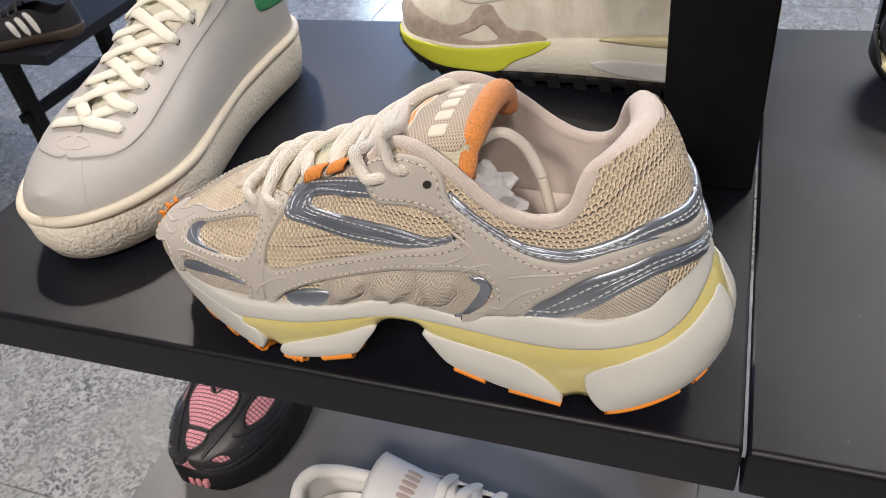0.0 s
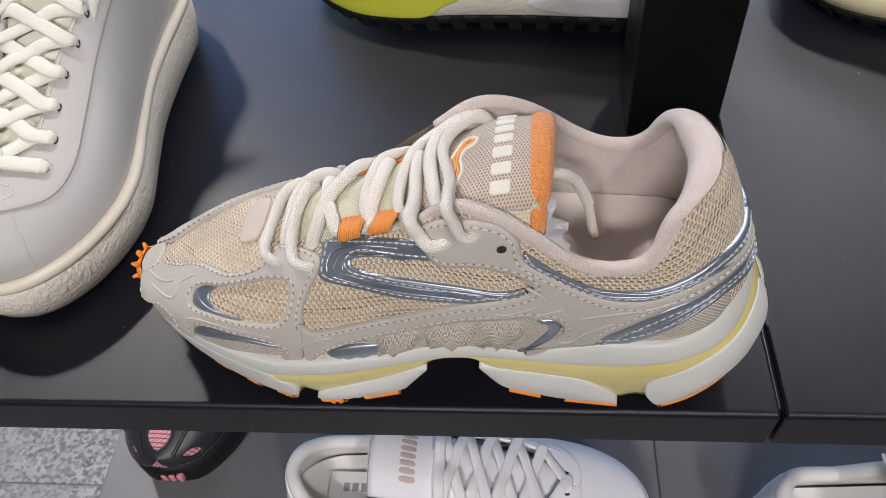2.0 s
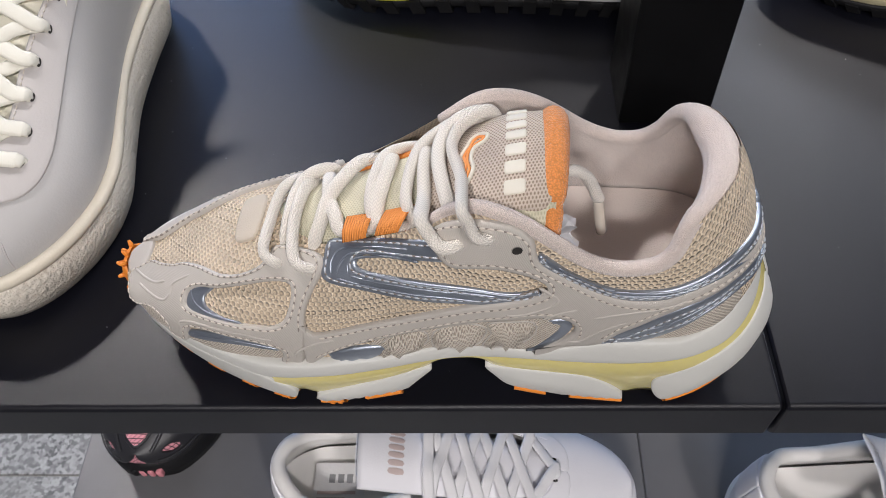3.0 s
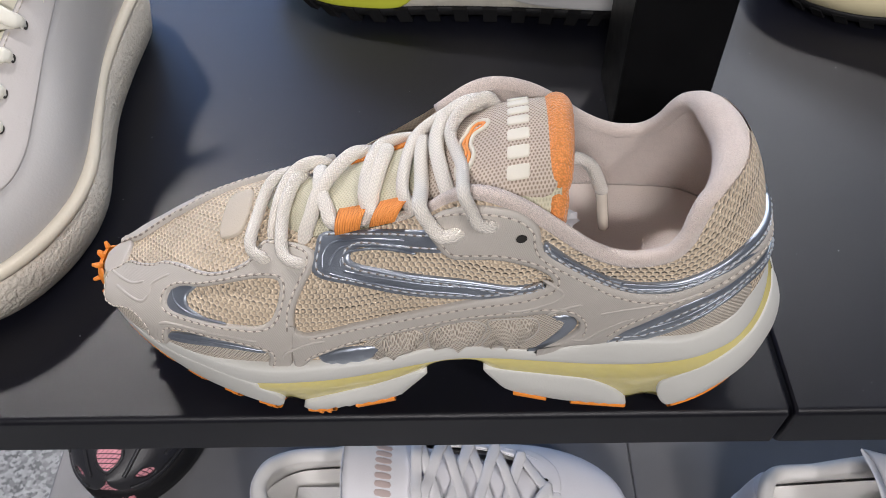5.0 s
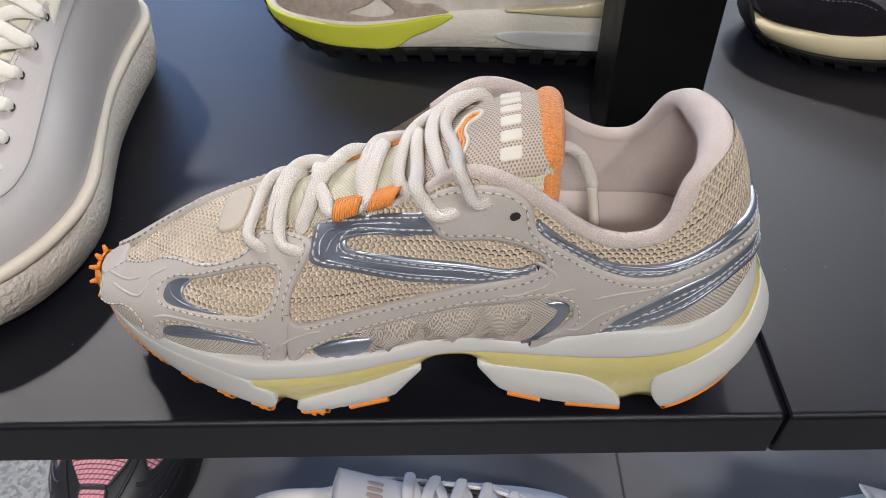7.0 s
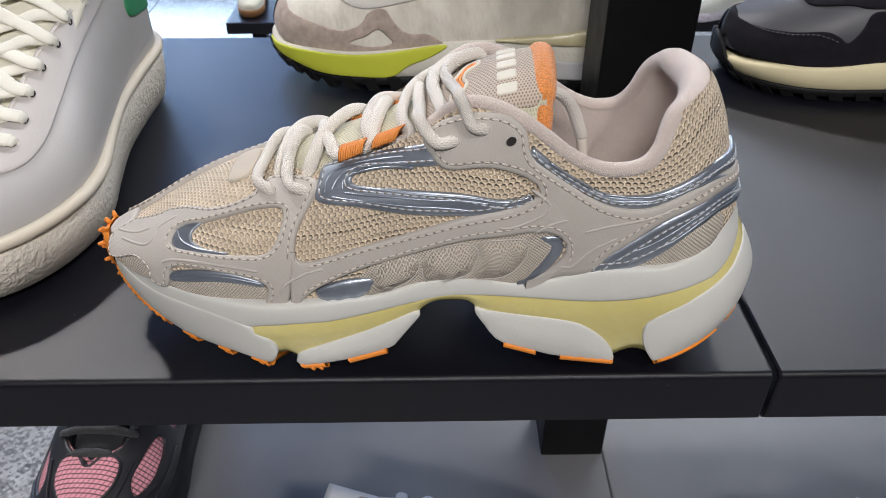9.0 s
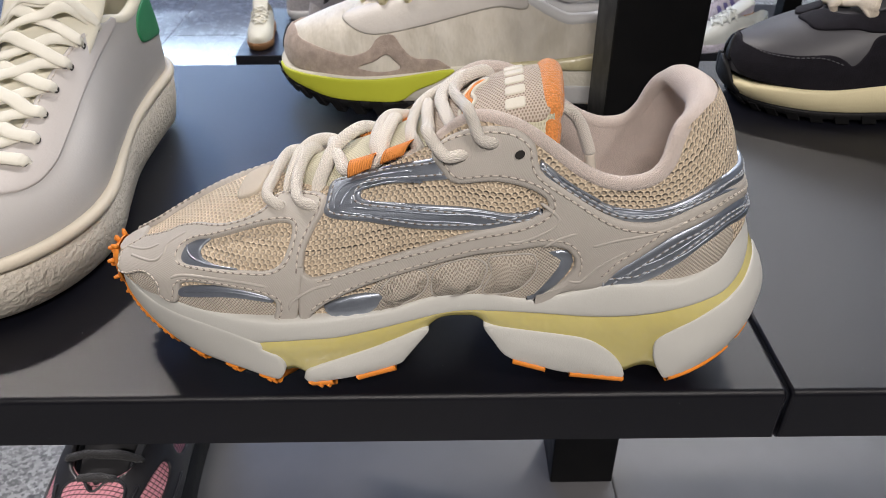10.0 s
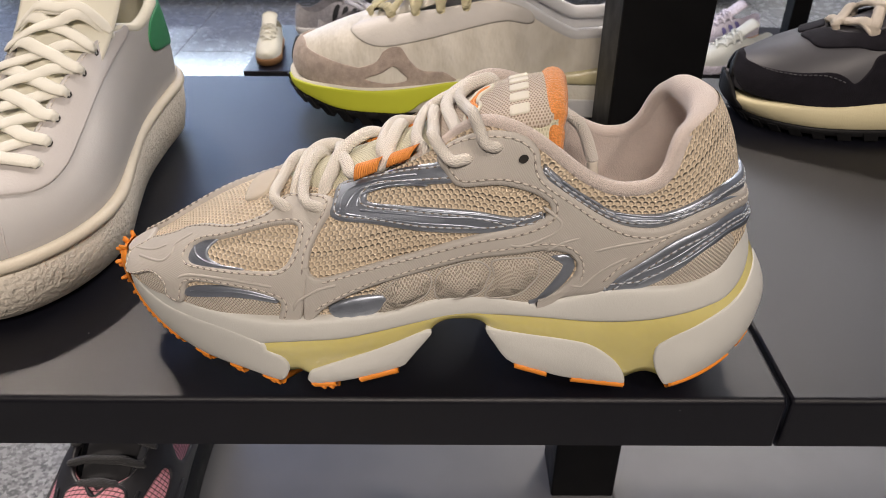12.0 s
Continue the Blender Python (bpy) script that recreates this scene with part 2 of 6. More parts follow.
def stitches(skin, knots, d, lift, span=SPAN, length=0.0024, gap=0.0010, radius=0.00043, closed=True, keep=None, start=0.0):
    """A row of thread dashes along an outline, moved in by d."""
    k = np.array(span)
    loop = rounded(np.array(knots) * k, 0.0008, closed)
    if d:
        loop = inset(loop, d)
    co = skin.at(loop[:, 0] / k[0], loop[:, 1] / k[1], lift)
    seg = np.linalg.norm(np.diff(co, axis=0), axis=1)
    along = np.concatenate([[0], np.cumsum(seg)])
    out = []
    t = start
    while t + length < along[-1]:
        if keep is None or keep(np.interp(t, along, loop[:, 0]) / k[0], np.interp(t, along, loop[:, 1]) / k[1]):
            q = [[np.interp(t + f * length, along, co[:, c]) for c in range(3)] for f in (0, 0.33, 0.67, 1)]
            out.append(tube(q, lambda f: radius * (0.55 if f in (0, 1) else 1), 5))
        t += length + gap
    return merged(out)


def cord(skin, knots, lift, radius, closed=False, sides=6):
    """A thin raised line on a skin."""
    k = np.array(SPAN)
    loop = rounded(np.array(knots) * k, 0.0015, closed)
    if closed:
        loop = np.concatenate([loop, loop[:1]])
    co = skin.at(loop[:, 0] / k[0], loop[:, 1] / k[1], lift)
    return tube(co, lambda f: radius * (0.35 if f in (0, 1) else 1), sides)


class Strip:
    """A tongue: u 0..1 from the vamp to its top edge, v -1..1 from the far to the near side."""

    def __init__(self, line, half, drop, thick=0.006, far=1.0, tuck=0.0):
        self.x, self.z = smooth([(q[0], q[1]) for q in line]), smooth([(q[0], q[2]) for q in line])
        self.half, self.drop, self.thick = smooth(half), smooth(drop), thick
        self.far, self.tuck = far, tuck
        self.length = math.hypot(line[-1][1] - line[0][1], line[-1][2] - line[0][2])

    def raw(self, u, v):
        u, v = np.asarray(u, float), np.asarray(v, float)
        return np.stack([self.x(u) + 0 * v, self.half(u) * v * np.where(v < 0, self.far, 1.0), self.z(u) - self.drop(u) * np.abs(v) ** 2.2 - self.tuck * np.abs(v) ** 10], -1)

    def at(self, u, v, off=0.0):
        u, v = np.asarray(u, float), np.asarray(v, float)
        uu, vv = np.clip(u, 0.02, 0.98), np.clip(v, -0.98, 0.98)
        n = np.cross(self.raw(uu + 0.02, vv) - self.raw(uu - 0.02, vv), self.raw(uu, vv + 0.02) - self.raw(uu, vv - 0.02))
        n *= np.sign(n[..., 2:3])
        n /= np.linalg.norm(n, axis=-1)[..., None] + 1e-12
        return self.raw(u, v) + n * np.asarray(off)[..., None]

    def map(self, u, v):
        return np.stack([np.asarray(u) * self.length, np.asarray(v) * 0.03], -1)

    def body(self, nu=40, nv=24):
        """The padded tongue as one closed sheet."""
        rows, uv = [], []
        for u in np.linspace(0, 1, nu):
            v = np.linspace(-1, 1, nv)
            top = self.at(np.full(nv, u), v, 0 * v)
            low = self.at(np.full(nv, u), v[::-1], -self.thick * np.sqrt(np.maximum(0.08, 1 - v**4)))
            rows.append(np.concatenate([top, low]))
            m = self.map(np.full(nv, u), v)
            uv += list(m) + list(m[::-1])
        a, b = grid_mesh(rows, wrap_v=True)
        n = 2 * nv
        b += [tuple(range(n)), tuple((nu - 1) * n + i for i in range(n))[::-1]]
        return a, b, uv


def skin_sheet(skin, edge, off, t0=0.0, t1=1.0, nt=150, ng=36, flip=False, low=0.0, far=None):
    """Both sides of a skin from its lower edge to an opening."""
    out = []
    for side in (0, 1):
        tau = np.linspace(t0, t1, nt)[:, None] + np.zeros((1, ng))
        rim = far if far and side else edge
        g = low + (rim(np.linspace(t0, t1, nt))[:, None] - low) * np.linspace(0, 1, ng)[None, :]
        if side:
            g = 2 - g
        co = skin.at(tau, g, (off(tau) if callable(off) else off) + 0 * tau)
        uv = skin.map(tau, g)
        v, f = grid_mesh(co)
        if side ^ flip:
            f = [q[::-1] for q in f]
        out.append((v, f, uv.reshape(-1, 2)))
    return merged(out)


def tau_at(s):
    return np.arccos(1 - 2 * np.clip(s, 0, 1)) / np.pi

# ---- materials ----
class Nodes:
    def __init__(self, name):
        self.mat = bpy.data.materials.new(name)
        self.mat.use_nodes = True
        self.t = self.mat.node_tree
        self.b = self.t.nodes["Principled BSDF"]

    def add(self, kind, ins=None, **props):
        n = self.t.nodes.new(kind)
        for k, v in props.items():
            if k == "operation":
                n.operation = v
            elif k == "blend":
                n.blend_type = v
            elif k == "feature":
                n.feature = v
            elif k == "data":
                n.data_type = v
            elif k == "bands":
                n.bands_direction = v
        for k, v in (ins or {}).items():
            if isinstance(v, bpy.types.NodeSocket):
                self.t.links.new(v, n.inputs[k])
            else:
                n.inputs[k].default_value = v
        return n

    def math(self, op, a, b=0.0, c=0.0):
        return self.add("ShaderNodeMath", {0: a, 1: b, 2: c}, operation=op).outputs[0]

    def vec(self, op, a, b=(0, 0, 0)):
        n = self.add("ShaderNodeVectorMath", {0: a, 1: b}, operation=op)
        return n.outputs["Value"] if op in ("LENGTH", "DOT_PRODUCT", "DISTANCE") else n.outputs["Vector"]

    def coord(self, which="Object"):
        return self.add("ShaderNodeTexCoord").outputs[which]

    def uv(self):
        return self.add("ShaderNodeUVMap").outputs[0]

    def noise(self, scale, detail=3, rough=0.55, vector=None, out="Fac"):
        n = self.add("ShaderNodeTexNoise", {"Scale": scale, "Detail": detail, "Roughness": rough, "Vector": vector or self.coord()})
        return n.outputs[out]

    def ramp(self, f, a, b, lo=0.0, hi=1.0):
        """f from a..b mapped to lo..hi."""
        return self.add("ShaderNodeMapRange", {0: f, 1: a, 2: b, 3: lo, 4: hi}).outputs[0]

    def mix(self, f, a, b, blend="MIX"):
        n = self.add("ShaderNodeMix", data="RGBA", blend=blend)
        for k, v in ((0, f), (6, a), (7, b)):
            if isinstance(v, bpy.types.NodeSocket):
                self.t.links.new(v, n.inputs[k])
            else:
                n.inputs[k].default_value = (*v, 1) if isinstance(v, tuple) and len(v) == 3 else v
        return n.outputs[2]

    def set(self, **kw):
        for k, v in kw.items():
            s = self.b.inputs[k.replace("_", " ")]
            if isinstance(v, bpy.types.NodeSocket):
                self.t.links.new(v, s)
            else:
                s.default_value = (*v, 1) if isinstance(v, tuple) and len(s.default_value) == 4 else v

    def bump(self, height, distance, strength=1.0, below=None):
        ins = {"Height": height, "Distance": distance, "Strength": strength}
        if below:
            ins["Normal"] = below
        n = self.add("ShaderNodeBump", ins).outputs[0]
        self.t.links.new(n, self.b.inputs["Normal"])
        return n


def tone(c, k):
    return tuple(min(1.0, x * k) for x in c)


def plain(name, colour, rough=0.5, metal=0.0, grain=400.0, depth=0.00015, spread=0.12, blotch=18.0, vary=0.06, **extra):
    """A moulded or painted surface with soft blotches and a fine grain."""
    n = Nodes(name)
    f = n.ramp(n.noise(blotch, 4), 0.3, 0.7)
    col = n.mix(f, tone(colour, 1 - spread), tone(colour, 1 + spread * 0.6))
    n.set(Base_Color=col, Metallic=metal, Roughness=n.ramp(n.noise(blotch * 3, 3), 0.3, 0.7, max(0.02, rough - vary), rough + vary), **extra)
    n.bump(n.noise(grain, 2), depth)
    return n.mat


def knit(name, thread, hole, pitch=(0.0027, 0.0021), size=0.30, depth=0.0005, rough=0.85, creases=0.0):
    """A sports mesh: rows of small holes between threads, staggered."""
    n = Nodes(name)
    wob = n.noise(160.0, 2, out="Color")
    p = n.vec("MULTIPLY", n.uv(), (1 / pitch[0], 0.5 / pitch[1], 0))
    p = n.vec("ADD", p, n.vec("MULTIPLY", n.vec("SUBTRACT", wob, (0.5, 0.5, 0.5)), (0.25, 0.15, 0)))
    asp = (1.0, 2 * pitch[1] / pitch[0], 0)
    d1 = n.vec("LENGTH", n.vec("MULTIPLY", n.vec("SUBTRACT", n.vec("FRACTION", p), (0.5, 0.5, 0)), asp))
    d2 = n.vec("LENGTH", n.vec("MULTIPLY", n.vec("SUBTRACT", n.vec("FRACTION", n.vec("ADD", p, (0.5, 0.5, 0))), (0.5, 0.5, 0)), asp))
    d = n.math("MINIMUM", d1, d2)
    h = n.ramp(d, size * 0.65, size * 1.35)
    blot = n.ramp(n.noise(60.0, 3), 0.3, 0.7, 0.86, 1.08)
    thread2 = n.mix(1.0, thread, n.add("ShaderNodeCombineColor", {0: blot, 1: blot, 2: blot}).outputs[0], "MULTIPLY")
    fibre = n.noise(2500.0, 2)
    n.set(Base_Color=n.mix(h, hole, thread2), Roughness=rough, Sheen_Weight=0.15)
    b = n.bump(fibre, 0.0002, 0.6)
    if creases:
        b = n.bump(n.noise(1.0, 2, vector=n.vec("MULTIPLY", n.uv(), (16.0, 150.0, 0))), creases, 0.8, b)
    n.bump(h, depth, 1.0, b)
    return n.mat


def gridded(name, block, line, pitch):
    """Rows of small raised blocks with dark threads between them."""
    n = Nodes(name)
    p = n.vec("MULTIPLY", n.uv(), (1 / pitch[0], 1 / pitch[1], 0))
    q = n.add("ShaderNodeSeparateXYZ", {0: n.vec("ABSOLUTE", n.vec("SUBTRACT", n.vec("FRACTION", p), (0.5, 0.5, 0)))})
    h = n.math("MULTIPLY", n.ramp(q.outputs[0], 0.34, 0.46, 1.0, 0.0), n.ramp(q.outputs[1], 0.34, 0.46, 1.0, 0.35))
    n.set(Base_Color=n.mix(h, line, n.mix(n.noise(90.0, 3), tone(block, 0.85), block)), Roughness=0.85)
    n.bump(h, 0.0005, 0.9)
    return n.mat


def terry(name, colour, scale=1300.0, depth=0.0007):
    n = Nodes(name)
    v = n.add("ShaderNodeTexVoronoi", {"Scale": scale, "Vector": n.coord()}).outputs["Distance"]
    f = n.ramp(n.noise(70.0, 4), 0.3, 0.7)
    col = n.mix(f, tone(colour, 0.9), tone(colour, 1.06))
    n.set(Base_Color=n.mix(n.ramp(v, 0.25, 0.75), col, tone(colour, 0.72)), Roughness=0.95, Sheen_Weight=0.35, Sheen_Roughness=0.4)
    n.bump(n.math("SUBTRACT", 1.0, v), depth, 0.8)
    return n.mat


def ribbed(name, colour, pitch=0.0009, depth=0.00018, rough=0.5, slant=0.6):
    """Synthetic leather with a fine slanting rib."""
    n = Nodes(name)
    s = n.add("ShaderNodeSeparateXYZ", {0: n.uv()})
    w = n.math("SINE", n.math("MULTIPLY", n.math("ADD", s.outputs[0], n.math("MULTIPLY", s.outputs[1], slant)), 2 * math.pi / pitch))
    f = n.ramp(n.noise(26.0, 4), 0.3, 0.7)
    n.set(Base_Color=n.mix(f, tone(colour, 0.93), tone(colour, 1.05)), Roughness=n.ramp(n.noise(90.0, 3), 0.3, 0.7, rough - 0.07, rough + 0.08))
    b = n.bump(w, depth, 0.7)
    n.bump(n.noise(900.0, 2), 0.0001, 0.5, b)
    return n.mat


def braid(name, colour, pitch=0.0036, turns=4.0, depth=0.0002):
    """A woven lace: crossing strands along a tube."""
    n = Nodes(name)
    s = n.add("ShaderNodeSeparateXYZ", {0: n.uv()})
    saw = n.math("ABSOLUTE", n.math("SUBTRACT", n.math("FRACT", n.math("MULTIPLY", s.outputs[1], turns)), 0.5))
    w = n.math("SINE", n.math("ADD", n.math("MULTIPLY", s.outputs[0], 2 * math.pi / pitch), n.math("MULTIPLY", saw, 11.0)))
    f = n.ramp(w, -0.8, 0.6)
    n.set(Base_Color=n.mix(f, tone(colour, 0.86), colour), Roughness=0.8, Sheen_Weight=0.2)
    n.bump(w, depth, 0.9)
    return n.mat


MESH_TAN = knit("tan mesh", (0.86, 0.71, 0.52), (0.60, 0.475, 0.34), (0.0027, 0.0020), 0.33, 0.0010, creases=0.0050)
MESH_PALE = knit("pale mesh", (0.67, 0.60, 0.51), (0.36, 0.31, 0.245), (0.0014, 0.0008), 0.26, 0.0004)
MESH_TONGUE = knit("tongue mesh", (0.62, 0.52, 0.43), (0.30, 0.235, 0.175), (0.0015, 0.0011), 0.27, 0.0003)
MESH_CREAM = knit("cream mesh", (0.74, 0.70, 0.53), (0.55, 0.52, 0.37), (0.0013, 0.0010), 0.27, 0.0003)
OVERLAY = ribbed("greige overlay", (0.495, 0.46, 0.415), 0.0007, 0.00005)
SILVER = plain("silver foil", (0.38, 0.42, 0.485), 0.38, 0.85, 1500.0, 0.00010, 0.12, 60.0)
RELIEF_FILM = plain("greige film", (0.51, 0.475, 0.43), 0.5)
THREAD = plain("thread", (0.63, 0.575, 0.505), 0.8)
SEAM_SHADE = plain("seam shade", (0.25, 0.22, 0.195), 0.9)
THREAD_SILVER = plain("silver thread", (0.55, 0.58, 0.62), 0.5, 0.3)
TERRY = terry("collar terry", (0.84, 0.72, 0.65), 2600.0, 0.0006)
TERRY_ORANGE = terry("orange terry", (0.90, 0.33, 0.09))
ORANGE_WEB = ribbed("orange webbing", (0.88, 0.30, 0.06), 0.0011, 0.0004, 0.8, 0.0)
LACE = braid("lace", (0.87, 0.815, 0.73), 0.0016, 5.0, 0.00016)
MIDSOLE = plain("midsole foam", (0.65, 0.645, 0.60), 0.55, 0, 1400.0, 0.00012, 0.05)
TPU = Nodes("yellow plastic")
TPU.set(Base_Color=TPU.mix(TPU.ramp(TPU.noise(30.0, 3), 0.3, 0.7), (0.60, 0.52, 0.19), (0.68, 0.60, 0.25)), Roughness=0.13, Coat_Weight=0.7, Coat_Roughness=0.04, Subsurface_Weight=0.25, Subsurface_Radius=(0.008, 0.007, 0.002))
TPU.bump(TPU.noise(95.0, 2), 0.0012, 0.6)
TPU = TPU.mat
ORANGE_RUBBER = plain("orange rubber", (0.86, 0.27, 0.03), 0.5, 0, 800.0, 0.0001, 0.08)
INSOLE = plain("insole cloth", (0.78, 0.69, 0.63), 0.9, 0, 1500.0, 0.0003, 0.05)
def powder(name, colour, rough, spec, glint=0.10):
    """Fine-textured powder coat: a soft grain, its glints painted as pale specks, and faint handling marks."""
    n = Nodes(name)
    speck = n.ramp(n.noise(1500.0, 2), 0.58, 0.72)
    cloud = n.ramp(n.noise(9.0, 4), 0.3, 0.7)
    dust = n.ramp(n.noise(420.0, 1), 0.800, 0.815)
    base = n.mix(cloud, tone(colour, 0.85), tone(colour, 1.15))
    base = n.mix(n.math("MULTIPLY", speck, glint), base, (0.5, 0.5, 0.53))
    n.set(Base_Color=n.mix(dust, base, (0.22, 0.22, 0.23)), Roughness=n.ramp(cloud, 0.0, 1.0, rough - 0.02, rough + 0.03), Specular_IOR_Level=spec)
    n.bump(n.noise(2600.0, 2, 0.6), 0.00010, 0.8)
    return n.mat


BLACK_SHELF = powder("black powder coat", (0.004, 0.0042, 0.0078), 0.40, 0.37, 0.013)
# lower shelves: a dark coat, with its sheen put into a greyer base colour
SHEEN_SHELF = powder("dark powder coat with painted sheen", (0.15, 0.149, 0.155), 0.42, 0.7, 0.04)
BLACK_STEEL = plain("black steel", (0.004, 0.004, 0.0045), 0.45, 0, 1200.0, 0.00005, 0.25, 20.0, Specular_IOR_Level=0.15)

# ---- the place: shelves, post, floor, room ----
LOW, FLOOR = -0.30, -0.95


def shelf_panel(name, x0, x1, z, label, coat=BLACK_SHELF):
    """One folded sheet-steel shelf: flat top, rounded front lip, open beneath."""
    rows = []
    section = [(0.41, z - 0.030), (0.41, z - 0.001), (0.409, z)]
    section += [(0.0030 - 0.0030 * math.sin(a), z - 0.0030 + 0.0030 * math.cos(a)) for a in np.linspace(0, math.pi / 2, 11)]
    section += [(0.0, z - 0.029), (0.001, z - 0.030), (0.018, z - 0.030), (0.018, z - 0.028), (0.003, z - 0.028)]
    section += [(0.004, z - 0.004), (0.406, z - 0.004), (0.406, z - 0.030)]
    for x, k in ((x0, 0.0016), (x0 + 0.0005, 0.0006), (x0 + 0.0016, 0.0), (x1 - 0.0016, 0.0), (x1 - 0.0005, 0.0006), (x1, 0.0016)):
        rows.append([(x, y + (k if y < 0.2 else -k), q - k) for y, q in section])
    verts, faces = grid_mesh(rows, wrap_v=True)
    n = len(section)
    faces += [tuple(range(n))[::-1], tuple(5 * n + i for i in range(n))]
    ob = part(name, (verts, faces), coat, soft=False)
    return tagged(ob, label, "shelf", kind="structure")


shelf_panel("shelf_1", -0.492, -0.0009, 0.0, "satin black steel shelf panel carrying display sneakers")
shelf_panel("shelf_2", 0.0009, 0.60, 0.0, "satin black steel shelf panel, butted against the next")
shelf_panel("shelf_3", -0.492, -0.0072, LOW, "lower dark steel shelf panel, its sheen painted grey", SHEEN_SHELF)
shelf_panel("shelf_4", -0.0068, 0.60, LOW, "lower dark steel shelf panel beside the post, its sheen painted grey", SHEEN_SHELF)

tagged(part("post_1", box(-0.056, 0.185, 0.0005, -0.003, 0.236, 1.0, 0.0015), BLACK_STEEL, soft=False), "square black steel post rising through the shelf", "post", kind="structure")
tagged(part("post_2", box(-0.062, 0.190, LOW + 0.0005, -0.008, 0.241, -0.031, 0.0015), BLACK_STEEL, soft=False), "square black steel post between two shelves", "post", kind="structure")
for x in (-0.47, 0.55):
    tagged(part("post_3", box(x, 0.20, FLOOR, x + 0.05, 0.25, LOW - 0.031, 0.0015), BLACK_STEEL, soft=False), "square black steel leg under the shelf", "post", kind="structure")

GRANITE = Nodes("speckled granite")
_v = GRANITE.add("ShaderNodeTexVoronoi", {"Scale": 170.0, "Vector": GRANITE.vec("ADD", GRANITE.coord(), GRANITE.vec("MULTIPLY", GRANITE.add("ShaderNodeObjectInfo").outputs["Location"], (3.1, 2.7, 1.0)))}).outputs["Color"]
_s = GRANITE.add("ShaderNodeSeparateColor", {0: _v}).outputs[0]
_c = GRANITE.mix(GRANITE.ramp(_s, 0.15, 0.75), (0.09, 0.09, 0.093), (0.42, 0.415, 0.40))
_c = GRANITE.mix(GRANITE.ramp(GRANITE.noise(4.0, 4), 0.35, 0.7), _c, (0.30, 0.295, 0.28))
GRANITE.set(Base_Color=_c, Roughness=GRANITE.ramp(GRANITE.noise(20.0, 3), 0.3, 0.7, 0.18, 0.32))
GRANITE = GRANITE.mat
GROUT = plain("grout", (0.30, 0.29, 0.27), 0.9)
tagged(part("floor", box(-4, -3, FLOOR - 0.1, 4, 7, FLOOR - 0.003, 0), GROUT, soft=False), "floor of polished speckled granite tiles", "floor", kind="structure")
# for the unseen south wall: dark, so the shelf's front face reflects little
UNSEEN_DARK = plain("unseen dark wall", (0.05, 0.05, 0.055), 0.8, 0, 60.0, 0.0005, 0.04, 1.5)
PLASTER = plain("wall paint", (0.35, 0.36, 0.38), 0.8, 0, 60.0, 0.0005, 0.04, 1.5)
CEILING = plain("ceiling paint", (0.16, 0.16, 0.17), 0.9, 0, 60.0, 0.0005, 0.03, 1.5)
for nm, q in (("wall_west", (-4.1, -3, FLOOR, -4, 7, 2.2)), ("wall_east", (4, -3, FLOOR, 4.1, 7, 2.2)), ("wall_south", (-4.1, -3.1, FLOOR, 4.1, -3, 2.2)), ("wall_north", (-4.1, 7, FLOOR, 4.1, 7.1, 2.2))):
    tagged(part(nm, box(*q, 0), UNSEEN_DARK if nm == "wall_south" else PLASTER, soft=False), "unseen wall, made dark to keep the shelf front dark" if nm == "wall_south" else "plain pale shop wall", "wall", kind="structure")
tagged(part("ceiling", box(-4.1, -3.1, 2.2, 4.1, 7.1, 2.3, 0), CEILING, soft=False), "plain dark shop ceiling", "ceiling", kind="structure")

# ---- the grey and tan running shoe: its last, sole wall and pattern pieces ----
HERO_AT = pose(-0.012, 0.042, 0, 0, 0, 176.7)
hero_wall = Wall(heel=[(0, 0.013), (0.012, 0.005), (0.03, -0.001), (0.045, 0.0), (0.06, 0.0065), (0.075, 0.0135), (0.10, 0.020)],
                 toe=[(0, 0.268), (0.012, 0.285), (0.022, 0.292), (0.035, 0.296), (0.045, 0.296), (0.06, 0.292), (0.09, 0.286)],
                 half=[(0, 0.042), (0.15, 0.0455), (0.3, 0.046), (0.45, 0.0465), (0.6, 0.051), (0.72, 0.054), (0.85, 0.050), (1, 0.044)],
                 flare=[(0, 0.93), (0.01, 0.98), (0.025, 1.0), (0.045, 1.0), (0.06, 0.98), (0.075, 0.95), (0.1, 0.9)])
